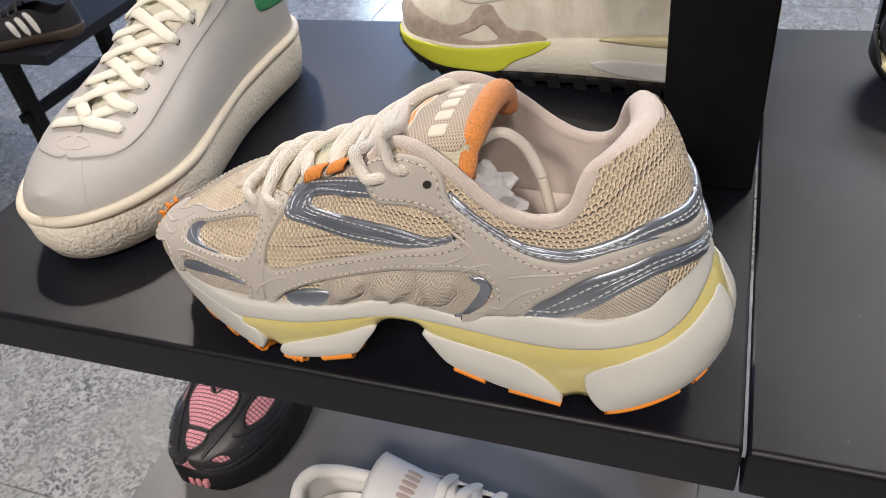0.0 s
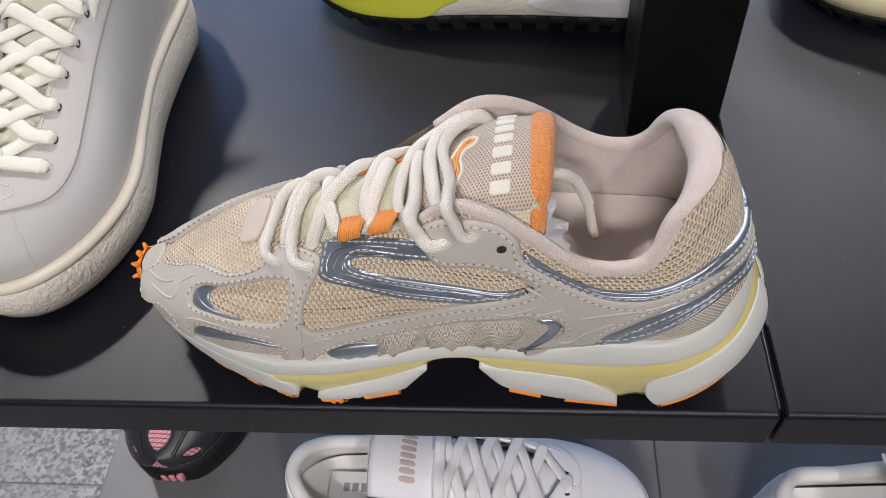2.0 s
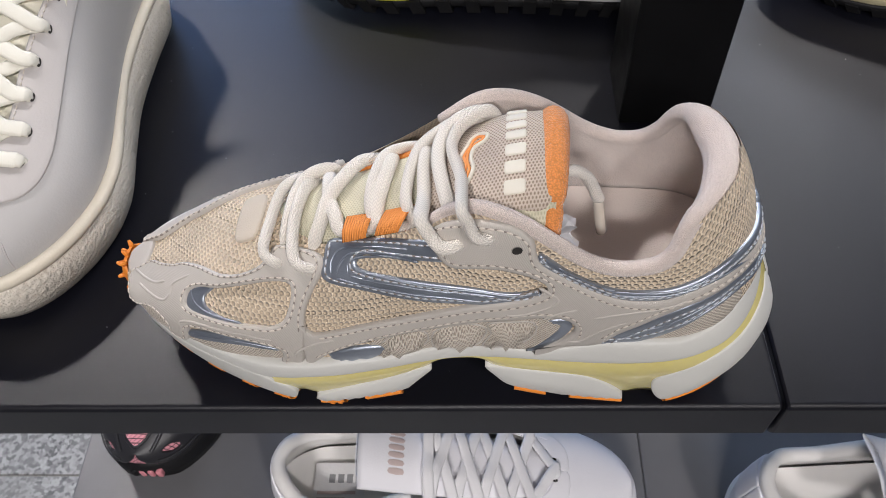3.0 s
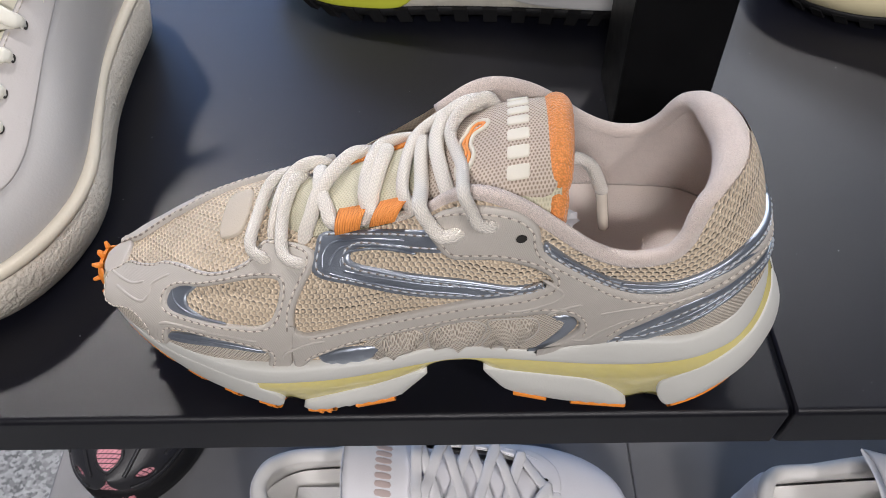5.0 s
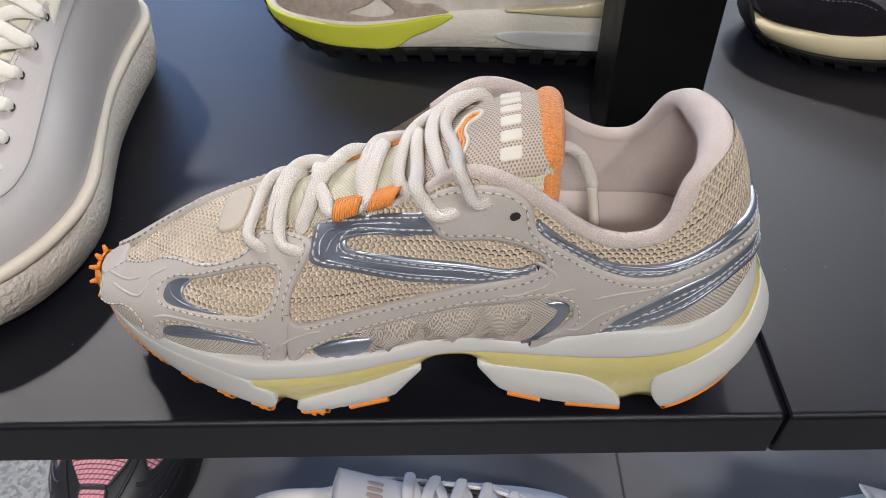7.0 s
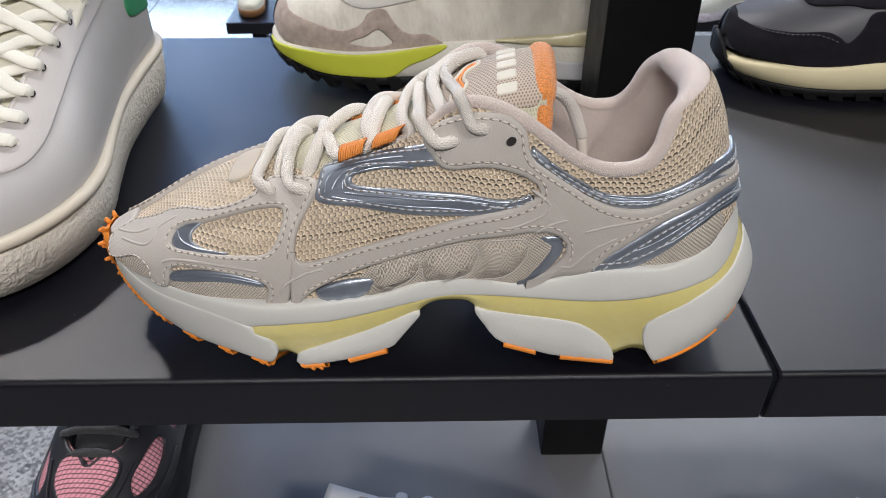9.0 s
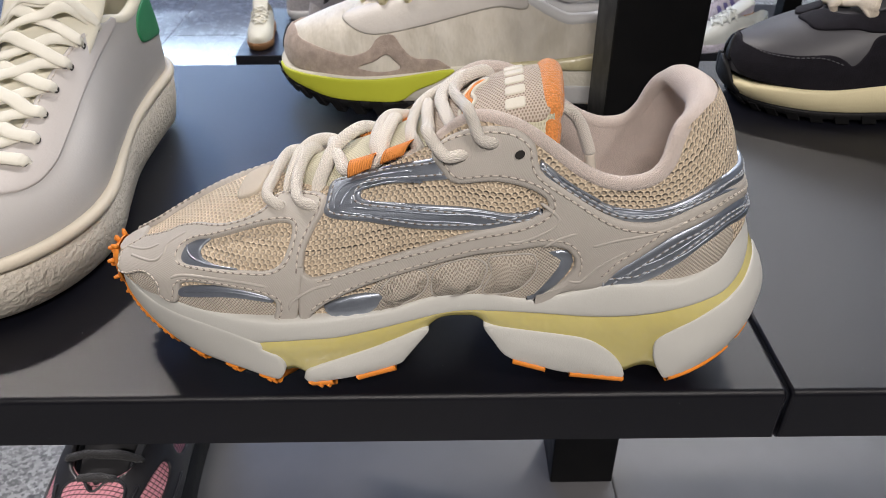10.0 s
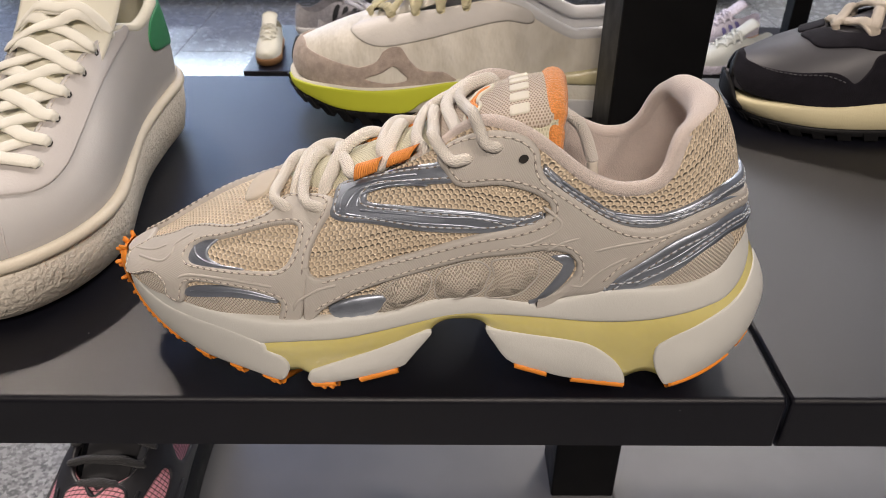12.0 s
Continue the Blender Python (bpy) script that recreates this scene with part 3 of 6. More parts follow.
hero_last = Last(heel=[(0.03, 0.010), (0.05, 0.006), (0.07, 0.010), (0.085, 0.0160), (0.10, 0.0205), (0.115, 0.0255), (0.125, 0.0305), (0.135, 0.0375), (0.145, 0.043), (0.16, 0.046), (0.19, 0.046)],
                 toe=[(0.02, 0.296), (0.04, 0.298), (0.05, 0.296), (0.07, 0.290), (0.09, 0.288), (0.19, 0.288)],
                 base=[(0, 0.076), (0.05, 0.071), (0.075, 0.066), (0.105, 0.0615), (0.153, 0.058), (0.22, 0.058), (0.28, 0.056), (0.36, 0.050), (0.43, 0.052), (0.5, 0.050), (0.61, 0.043), (0.7, 0.040), (0.76, 0.041), (0.84, 0.043), (0.95, 0.043), (1, 0.043)],
                 top=[(0, 0.172), (0.15, 0.166), (0.27, 0.157), (0.37, 0.146), (0.44, 0.129), (0.50, 0.1165), (0.57, 0.1041), (0.66, 0.0912), (0.75, 0.0841), (0.87, 0.0684), (0.95, 0.0527), (1, 0.044)],
                 half=[(0, 0.040), (0.12, 0.0405), (0.2, 0.042), (0.35, 0.0445), (0.5, 0.046), (0.65, 0.049), (0.78, 0.0495), (0.9, 0.047), (1, 0.044)],
                 heel_round=0.15, toe_round=0.3, toe_power=2.1, square=0.8,
                 far=[(0, 1), (0.35, 1), (0.48, 0.97), (0.6, 0.88), (0.75, 0.68), (0.9, 0.64), (1, 0.52)])

CAGE_FRONT = [(0.905, 0.64), (0.872, 0.80), (0.846, 0.855), (0.818, 0.806), (0.791, 0.773), (0.774, 0.778), (0.744, 0.731), (0.713, 0.663), (0.687, 0.652), (0.664, 0.680),
    (0.652, 0.734), (0.643, 0.797), (0.615, 0.772),
    (0.591, 0.701), (0.588, 0.619), (0.602, 0.493), (0.611, 0.378), (0.612, 0.253), (0.613, 0.128), (0.615, 0), (0.636, 0), (0.635, 0.075),
    (0.643, 0.133), (0.69, 0.188), (0.746, 0.19), (0.754, 0.01), (0.783, 0.023), (0.79, 0.148), (0.821, 0.253), (0.863, 0.123), (0.893, 0.13)]
WINDOW_TOE = [(0.758, 0.424), (0.756, 0.525), (0.742, 0.568), (0.718, 0.560), (0.685, 0.575), (0.65, 0.588), (0.630, 0.577), (0.624, 0.533), (0.628, 0.421), (0.636, 0.325),
    (0.648, 0.292), (0.668, 0.296), (0.695, 0.31), (0.726, 0.331), (0.749, 0.362)]
CAGE_REAR = [(0.614, 0.296), (0.603, 0.225), (0.555, 0.228), (0.501, 0.21), (0.439, 0.202), (0.39, 0.202), (0.372, 0.221), (0.382, 0.266),
    (0.411, 0.324), (0.455, 0.388), (0.469, 0.474), (0.476, 0.576), (0.458, 0.596), (0.421, 0.529), (0.388, 0.465), (0.374, 0.401), (0.374, 0.324),
    (0.347, 0.24), (0.308, 0.157), (0.263, 0.135), (0.187, 0.138), (0.045, 0.074), (0.004, 0.068), (0.004, 0.022), (0.045, 0.03), (0.122, 0.067),
    (0.227, 0.099), (0.303, 0.038), (0.331, 0.003), (0.365, 0.003), (0.398, 0.003), (0.374, 0.019), (0.357, 0.051), (0.36, 0.09), (0.39, 0.122),
    (0.438, 0.128), (0.502, 0.125), (0.555, 0.118), (0.589, 0.068), (0.61, 0.003)]
SILVER_V = [(0.578, 0.772), (0.525, 0.671), (0.479, 0.559), (0.465, 0.529), (0.458, 0.42), (0.504, 0.514), (0.542, 0.616), (0.552, 0.594),
    (0.542, 0.526), (0.484, 0.361), (0.421, 0.24), (0.385, 0.218), (0.378, 0.212), (0.39, 0.199), (0.439, 0.199), (0.498, 0.283), (0.551, 0.436),
    (0.588, 0.554), (0.588, 0.684)]
SILVER_COLLAR = [(0.372, 0.349), (0.345, 0.257), (0.307, 0.183), (0.261, 0.167), (0.183, 0.164), (0.045, 0.12), (0.004, 0.112), (0.004, 0.066),
    (0.045, 0.072), (0.187, 0.135), (0.263, 0.135), (0.308, 0.154), (0.347, 0.231), (0.372, 0.301)]
SILVER_HEEL = [(0.045, 0.028), (0.004, 0.022), (0.004, 0), (0.05, 0.002), (0.1, 0.016), (0.199, 0.048), (0.274, 0.013), (0.297, 0), (0.333, 0.003),
    (0.306, 0.038), (0.227, 0.099), (0.122, 0.071)]
SILVER_TOE = [(0.762, 0.424), (0.760, 0.535), (0.744, 0.580), (0.722, 0.570), (0.733, 0.497), (0.729, 0.413), (0.712, 0.351), (0.690, 0.300), (0.726, 0.322), (0.753, 0.352)]
SILVER_LOW = [(0.75, 0.135), (0.73, 0.175), (0.69, 0.188), (0.646, 0.143), (0.639, 0.1), (0.689, 0.115), (0.749, 0.06)]
SILVER_FIN = [(0.589, 0.058), (0.566, 0.085), (0.539, 0.065), (0.535, 0.03), (0.546, 0), (0.572, 0), (0.581, 0.01)]
SILVER_SWIRL = [(0.381, 0.099), (0.362, 0.09), (0.358, 0.061), (0.369, 0.029), (0.388, 0.006), (0.404, 0.0), (0.396, 0.012), (0.38, 0.042), (0.37, 0.071)]
PAD_A = [(0.539, 0.075), (0.524, 0.123), (0.502, 0.118), (0.495, 0.073), (0.502, 0.023), (0.526, 0), (0.543, 0)]
PAD_B = [(0.492, 0.06), (0.485, 0.11), (0.455, 0.119), (0.441, 0.09), (0.444, 0.055), (0.452, 0.019), (0.486, 0.01)]
PAD_C = [(0.437, 0.067), (0.438, 0.112), (0.412, 0.115), (0.395, 0.103), (0.395, 0.064), (0.41, 0.029), (0.429, 0.016), (0.445, 0.016)]
PATCH_LOWTOE = [(0.749, 0.055), (0.689, 0.11), (0.639, 0.09), (0.636, 0), (0.667, 0), (0.706, 0), (0.751, 0.01)]
PATCH_TIP = [(0.859, 0.173), (0.821, 0.243), (0.793, 0.143), (0.787, 0.016), (0.831, 0.003)]
PATCH_HEEL = [(0.287, 0.006), (0.236, 0.045), (0.149, 0.038), (0.13, 0.01), (0.156, 0), (0.196, 0), (0.241, 0), (0.3, 0)]
E1, E2, E3, E4, E5 = (0.640, 0.692), (0.601, 0.634), (0.447, 0.483), (0.416, 0.461), (0.391, 0.391)
HERO_OPEN = smooth([(0, 0.312), (0.06, 0.314), (0.107, 0.318), (0.152, 0.324), (0.182, 0.326), (0.203, 0.306), (0.223, 0.268), (0.245, 0.240), (0.27, 0.229), (0.30, 0.234), (0.315, 0.250),
                    (0.337, 0.295), (0.36, 0.375), (0.38, 0.45), (0.422, 0.57), (0.455, 0.635), (0.488, 0.64), (0.531, 0.69), (0.592, 0.77), (0.615, 0.84), (0.636, 0.92), (0.651, 0.994), (0.66, 1.0), (1, 1.0)])
_dip = smooth([(0, 0), (0.1, 0), (0.2, 0.05), (0.3, 0.062), (0.4, 0.05), (0.5, 0), (1, 0)])


def HERO_FAR(t):
    return HERO_OPEN(t) - _dip(t)


hero = thing("running_shoe", HERO_AT, "grey-beige and tan mesh running shoe with silver and orange trim", "shoe")


_rise = smooth([(0, 0.016), (0.12, 0.016), (0.18, 0.006), (0.24, 0), (1, 0)])
part("upper", skin_sheet(hero_last, lambda t: HERO_OPEN(t) + _rise(t), 0.0, far=HERO_FAR), MESH_TAN, hero, "tan honeycomb mesh upper")

# insole
_t = np.linspace(0.03, 0.7, 60)
_e = hero_last.at(_t, 0 * _t + 0.02, -0.006 + 0 * _t)
_rows = []
for p in _e:
    _rows.append([(p[0], p[1] * k, 0.063 - 0.012 * min(1, p[0] / 0.2) + 0.004 * k * k) for k in np.linspace(-1, 1, 15)])
part("insole", grid_mesh(_rows), INSOLE, hero, "pale cloth insole")

# padded collar: a fat terry roll round the opening
_t = np.concatenate([np.linspace(0.475, 0.02, 60), [0.0]])
_rad = smooth([(0, 0.0022), (0.03, 0.0026), (0.15, 0.003), (0.28, 0.0034), (0.34, 0.0042), (0.43, 0.0066), (0.5, 0.0070), (0.57, 0.0066), (0.66, 0.0042), (0.72, 0.0036), (0.85, 0.003), (0.97, 0.0026), (1, 0.0022)])
_k = _rad(np.linspace(0, 0.5, len(_t)))
_n = hero_last.at(_t, HERO_OPEN(_t), 0.0008 - _k - 0.0012 * np.clip((0.24 - _t) / 0.1, 0, 1))
_f = hero_last.at(_t[::-1], 2 - HERO_FAR(_t[::-1]), 0.0008 - _k[::-1] - 0.0012 * np.clip((0.24 - _t[::-1]) / 0.1, 0, 1))
_line = np.concatenate([_n, _f[1:]])
part("collar", tube(_line, lambda f: float(_rad(f)), 14), TERRY, hero, "padded terry collar")

_roll = linear([(0.475 * (1 - 2 * f), float(_rad(f))) for f in np.linspace(0.5, 0, 60)])
part("lining", skin_sheet(hero_last, lambda t: HERO_OPEN(t) + 0.004, lambda t: 0.0002 - 1.72 * np.maximum(_roll(t), 0.0028), 0.0, 0.64, 90, 30, True, far=lambda t: HERO_FAR(t) + 0.004), TERRY, hero, "pale pinkish terry lining")

# overlays, foils, pads
def piece(name, knots, material, thick, label="", holes=(), sew=None, thread=THREAD, keep=None, **kw):
    ob = part(name, patch(hero_last, knots, thick, holes, **kw), material, hero, label)
    if sew:
        rows = [stitches(hero_last, knots, sew, thick + kw.get("lift", 0) + 0.0001, keep=keep)]
        rows += [stitches(hero_last, h, -sew, thick + kw.get("lift", 0) + 0.0001) for h in holes]
        part("stitching", merged(rows), thread, ob)
        # a dark tube under the dashes paints the shade beside the thread
        low = thick + kw.get("lift", 0) - 0.00045
        rows = [stitches(hero_last, q, d, low, length=0.0034, gap=0.0, radius=0.00072, start=0.0012, keep=keep) for q, d in [(knots, sew)] + [(h, -sew) for h in holes]]
        part("seam_groove", merged(rows), SEAM_SHADE, ob)
    return ob


piece("toe_mesh", PATCH_LOWTOE, MESH_PALE, 0.0006, "pale fine mesh panel")
piece("toe_mesh", PATCH_TIP, MESH_PALE, 0.0006, "pale fine mesh panel")
piece("heel_mesh", PATCH_HEEL, MESH_PALE, 0.0008, "pale fine mesh panel")
piece("pad_base", [(0.555, 0.0), (0.545, 0.10), (0.52, 0.135), (0.44, 0.135), (0.385, 0.12), (0.362, 0.08), (0.375, 0.03), (0.41, 0.0), (0.47, 0.0)], MESH_PALE, 0.0006, "pale fine mesh panel")
for q in (PAD_A, PAD_B, PAD_C):
    piece("side_pad", q, MESH_PALE, 0.0012, "puffed pale mesh pad", puff=0.0052, edge=0.002)
    part("pad_seam", cord(hero_last, q, 0.0008, 0.0004, True), RELIEF_FILM, hero)
piece("silver_panel", SILVER_V, SILVER, 0.0014, "silver foil side panel", sew=0.002, thread=THREAD_SILVER)
piece("silver_trim", SILVER_TOE, SILVER, 0.0010, "silver foil trim")
piece("silver_trim", SILVER_LOW, SILVER, 0.0014, "silver foil trim")
piece("silver_trim", SILVER_FIN, SILVER, 0.0016, "silver foil fin", puff=0.001)
piece("silver_trim", SILVER_SWIRL, SILVER, 0.0012, "silver foil trim")
piece("overlay", CAGE_FRONT, OVERLAY, 0.0023, "grey-beige ribbed overlay", [WINDOW_TOE], 0.002, keep=lambda t, g: t > 0.622 or g > 0.30)
piece("overlay", [(a, 2 - b) for a, b in CAGE_FRONT], OVERLAY, 0.0023, "grey-beige ribbed overlay", [[(a, 2 - b) for a, b in WINDOW_TOE]], 0.002)
piece("overlay", [(0.91, 0.64), (0.874, 0.79), (0.866, 0.90), (0.865, 1.0), (0.866, 1.10), (0.874, 1.21), (0.91, 1.36), (0.945, 1.25), (0.952, 1.0), (0.945, 0.75)], OVERLAY, 0.0017, "grey-beige toe overlay")
piece("overlay", CAGE_REAR, OVERLAY, 0.0024, "grey-beige ribbed overlay", (), 0.002, keep=lambda t, g: t < 0.60 and g > 0.024)
piece("silver_strip", SILVER_COLLAR, SILVER, 0.0019, "silver foil strip under the collar", sew=0.0018, thread=THREAD_SILVER)
piece("silver_strip", SILVER_HEEL, SILVER, 0.0019, "silver foil strip at the heel", sew=0.0018, thread=THREAD_SILVER)
for q, m_, lab in ((SILVER_COLLAR, SILVER, "silver foil strip under the collar"), (SILVER_HEEL, SILVER, "silver foil strip at the heel")):
    piece("silver_strip", [(a, 2 - b) for a, b in q], m_, 0.0019, lab)

# ---- sole: foam rim, yellow plastic core, foam pods, orange tread ----
RIM_TOP = smooth([(0, 0.081), (0.08, 0.0795), (0.115, 0.0745), (0.149, 0.0695), (0.196, 0.0650), (0.246, 0.0620), (0.30, 0.0609), (0.334, 0.0598), (0.37, 0.0558), (0.408, 0.0530), (0.449, 0.056), (0.491, 0.0542),
                  (0.532, 0.0480), (0.579, 0.0450), (0.64, 0.0434), (0.712, 0.0434), (0.794, 0.0442), (0.87, 0.0442), (1, 0.044)])
RIM_LOW = smooth([(0, 0.066), (0.05, 0.064), (0.085, 0.0612), (0.117, 0.0578), (0.149, 0.0548), (0.177, 0.0525), (0.209, 0.0513), (0.251, 0.0490), (0.286, 0.0462), (0.317, 0.0447), (0.345, 0.0442), (0.40, 0.0455),
                  (0.452, 0.0460), (0.477, 0.0455), (0.504, 0.0430), (0.549, 0.0377), (0.582, 0.0343), (0.625, 0.0333), (0.663, 0.0310), (0.70, 0.024), (0.76, 0.019), (0.82, 0.019), (0.88, 0.024), (0.94, 0.028), (1, 0.030)])
def rim_mesh():
    rows = []
    for tau in np.concatenate([np.linspace(-1, 0, 110), np.linspace(0, 1, 110)[1:]]):
        a = abs(tau)
        hi, lo = float(RIM_TOP(a)), float(RIM_LOW(a))
        m, h = (hi + lo) / 2, (hi - lo) / 2
        prof = []
        for ang in np.linspace(-90, 90, 13):
            r = radians(ang)
            out = -0.0014 + 0.0020 * math.cos(r) ** 0.5
            prof.append((m + h * math.sin(r), out))
        prof = [(lo + 0.001, -0.014)] + prof + [(hi + 0.001, -0.004), (hi - 0.006, -0.010)]
        z = np.array([p[0] for p in prof])
        co = hero_wall.at(np.full(len(z), tau if tau else 1e-6), z, np.array([p[1] for p in prof]))
        rows.append(co)
    v, f = grid_mesh(rows)
    return v, f


midsole = part("midsole_rim", rim_mesh(), MIDSOLE, hero, "off-white foam midsole")

# the plastic core, with the arch cut away beneath
CORE_LOW = smooth([(0, 0.032), (0.1, 0.026), (0.15, 0.019), (0.22, 0.0135), (0.243, 0.0112), (0.264, 0.0145), (0.28, 0.0155), (0.291, 0.0135), (0.297, 0.0112), (0.33, 0.0130), (0.39, 0.017), (0.425, 0.0215), (0.435, 0.0262),
                   (0.444, 0.0330), (0.4505, 0.0385), (0.456, 0.0408), (0.465, 0.0418), (0.479, 0.0418), (0.489, 0.0408), (0.496, 0.0388), (0.502, 0.0355), (0.513, 0.0296), (0.526, 0.0222), (0.535, 0.0190), (0.573, 0.0140), (0.606, 0.0118), (0.630, 0.0110), (0.638, 0.0148),
                   (0.650, 0.0140), (0.66, 0.0125), (0.70, 0.014), (0.8, 0.018), (1, 0.028)], 1200)
_rows = []
for tau in np.concatenate([np.linspace(-1, 0, 220), np.linspace(0, 1, 220)[1:]]):
    a = abs(tau)
    hi, lo = float(RIM_LOW(a)) + 0.003, float(CORE_LOW(a))
    z = np.concatenate([[lo], np.linspace(lo, hi, 9)])
    out = np.array([-0.03, -0.0028, -0.0020, -0.0013, -0.0008, -0.0003, 0.0001, 0.0001, -0.0009, -0.0032])
    _r = hero_wall.at(np.full(10, tau if tau else 1e-6), z, out)
    _r[0, 1] = 0.0
    _rows.append(_r)
part("plastic_core", grid_mesh(_rows), TPU, hero, "glossy translucent yellow plastic sole frame")

WALL_SPAN = (0.34, 1.0)
POD_FRONT = [(0.635, 0.0095), (0.6285, 0.0150), (0.613, 0.0185), (0.588, 0.0225), (0.558, 0.0275), (0.531, 0.0328), (0.514, 0.0362), (0.505, 0.0376), (0.5005, 0.0366), (0.504, 0.0338), (0.513, 0.0286), (0.526, 0.0212), (0.534, 0.0182), (0.571, 0.0130), (0.603, 0.0104)]
POD_MID = [(0.4500, 0.0390), (0.440, 0.0384), (0.427, 0.0376), (0.401, 0.0361), (0.373, 0.0345), (0.352, 0.0325), (0.337, 0.0288), (0.320, 0.0230), (0.305, 0.0158), (0.298, 0.0103), (0.314, 0.0101), (0.366, 0.0126), (0.391, 0.0154), (0.424, 0.0200), (0.435, 0.0246), (0.443, 0.0310), (0.4495, 0.0365)]
POD_HEEL = [(0.244, 0.0100), (0.2656, 0.0180), (0.2756, 0.0250), (0.277, 0.0315), (0.2685, 0.0355), (0.2514, 0.0398), (0.213, 0.0452), (0.170, 0.0488), (0.129, 0.0522), (0.0946, 0.0553), (0.06, 0.0573), (0.02, 0.0580),
            (0.012, 0.045), (0.02, 0.030), (0.06, 0.0270), (0.10, 0.0215), (0.135, 0.0175), (0.18, 0.0148), (0.207, 0.0125), (0.233, 0.0100)]
TOE_SHOE = [(0.664, 0.0312), (0.662, 0.0278), (0.649, 0.0253), (0.6455, 0.0205), (0.652, 0.0148), (0.670, 0.0096), (0.689, 0.0112), (0.713, 0.0128), (0.75, 0.0132), (0.786, 0.0142), (0.83, 0.0190), (0.867, 0.0260), (0.90, 0.032), (0.90, 0.042),
            (0.80, 0.038), (0.70, 0.036)]
for q in (POD_FRONT, POD_MID, POD_HEEL):
    for sg in (1, -1):
        part("foam_pod", patch(hero_wall, [(sg * a, b) for a, b in q], 0.0006, edge=0.0014, skirt=0.02, span=WALL_SPAN, puff=0.0013, grid=0.003), MIDSOLE, hero, "off-white foam pod of the sole")
for sg in (1, -1):
    part("foam_pod", patch(hero_wall, [(sg * a, b) for a, b in TOE_SHOE], 0.0008, edge=0.0018, skirt=0.02, span=WALL_SPAN), MIDSOLE, hero, "off-white foam toe of the sole")


def tread(t0, t1, z0, z1, h=0.0017):
    """One thin orange rubber segment under the sole, from tau t0 to t1, its middle down on the shelf where the sole is low."""
    rows = []
    for tau in np.linspace(t0, t1, 14):
        k = (tau - t0) / (t1 - t0)
        z = z0 + (z1 - z0) * k
        low = z - h - (z - h - max(0.0006, z - h - 0.008)) * min(1.0, 5 * min(k, 1 - k))
        rows.append(hero_wall.at(np.full(7, tau), np.array([z + 0.001, z + 0.0002, z - h, z - h - 0.0006, low, low, z]), np.array([-0.001, 0.0014, 0.0012, 0.0002, -0.012, -0.02, -0.02])))
    v, f = grid_mesh(rows, wrap_v=True)
    f += [tuple(range(7)), tuple(13 * 7 + i for i in range(7))[::-1]]
    studs = []
    if abs(t0) > 0.6:
        for tau in np.linspace(t0, t1, max(2, int(abs(t1 - t0) * 90)) + 2)[1:-1]:
            z = z0 + (z1 - z0) * (tau - t0) / (t1 - t0) - h
            p = hero_wall.at(np.full(2, tau), np.array([z + 0.0004, max(z - 0.0012, 0.0008)]), np.array([0.0006, 0.0010]))
            studs.append(tube(p, lambda k: 0.0011 - 0.0003 * k, 6)[:2])
    return merged([(v, f)] + studs)


for t0, t1, z0, z1 in ((0.093, 0.112, 0.0245, 0.0200), (0.136, 0.238, 0.0174, 0.0100), (0.298, 0.362, 0.0102, 0.0126), (0.389, 0.423, 0.0152, 0.0197), (0.537, 0.58, 0.0172, 0.0120), (0.607, 0.634, 0.0099, 0.0096), (0.672, 0.689, 0.0096, 0.0112),
                      (0.713, 0.731, 0.0126, 0.0130), (0.764, 0.788, 0.0134, 0.0143), (0.812, 0.92, 0.0165, 0.033)):
    for sg in (1, -1):
        part("tread", tread(sg * t0, sg * t1, z0, z1), ORANGE_RUBBER, hero, "orange rubber tread")


# ---- tongue ----
hero_tongue = Strip([(0, 0.218, 0.084), (0.2, 0.196, 0.0940), (0.4, 0.171, 0.1035), (0.6, 0.146, 0.1145), (0.8, 0.122, 0.1285), (1, 0.1, 0.1342)],
                    [(0, 0.016), (0.2, 0.0225), (0.4, 0.0275), (0.6, 0.031), (0.8, 0.034), (1, 0.033)], [(0, 0.004), (0.2, 0.008), (0.4, 0.009), (0.6, 0.009), (0.8, 0.009), (1, 0.0105)], far=0.72, tuck=0.008)
tongue = part("tongue", hero_tongue.body(), MESH_CREAM, hero, "cream mesh tongue with an orange terry edge")
part("tongue_panel", patch(hero_tongue, [(0.58, -0.80), (0.80, -0.90), (0.985, -0.90), (0.985, 0), (0.985, 0.78), (0.85, 0.81), (0.68, 0.74), (0.58, 0.70), (0.565, 0)], 0.0009, span=(0.13, 0.03), step=0.003), MESH_TONGUE, tongue, "greige mesh panel")
_v = np.linspace(-0.98, 1.0, 48)
_edge = hero_tongue.at(np.full(48, 0.99), _v, 0 * _v - 0.0030)
_edge[:, 2] -= 0.0012 * np.exp(-((_v - 0.80) / 0.06) ** 2)
part("tongue_edge", tube(_edge, lambda f: 0.0060 - 0.0014 * f - 0.0010 * abs(2 * f - 1) ** 3 - 0.0009 * math.exp(-((f - 0.90) / 0.03) ** 2), 16), TERRY_ORANGE, tongue, "orange terry edge")
EMBROIDERY = plain("cream embroidery", (0.74, 0.70, 0.60), 0.6, 0, 2500.0, 0.0002, 0.06)
for i in range(7):
    v = -0.72 + i * 0.222
    q = [(0.835, v - 0.070), (0.832, v), (0.835, v + 0.070), (0.865, v + 0.075), (0.898, v + 0.070), (0.900, v), (0.898, v - 0.070), (0.865, v - 0.075)]
    part("embroidered_bar", patch(hero_tongue, q, 0.0008, span=(0.13, 0.03), step=0.002, lift=0.0008, edge=0.0006), EMBROIDERY, tongue, "cream embroidered bar")
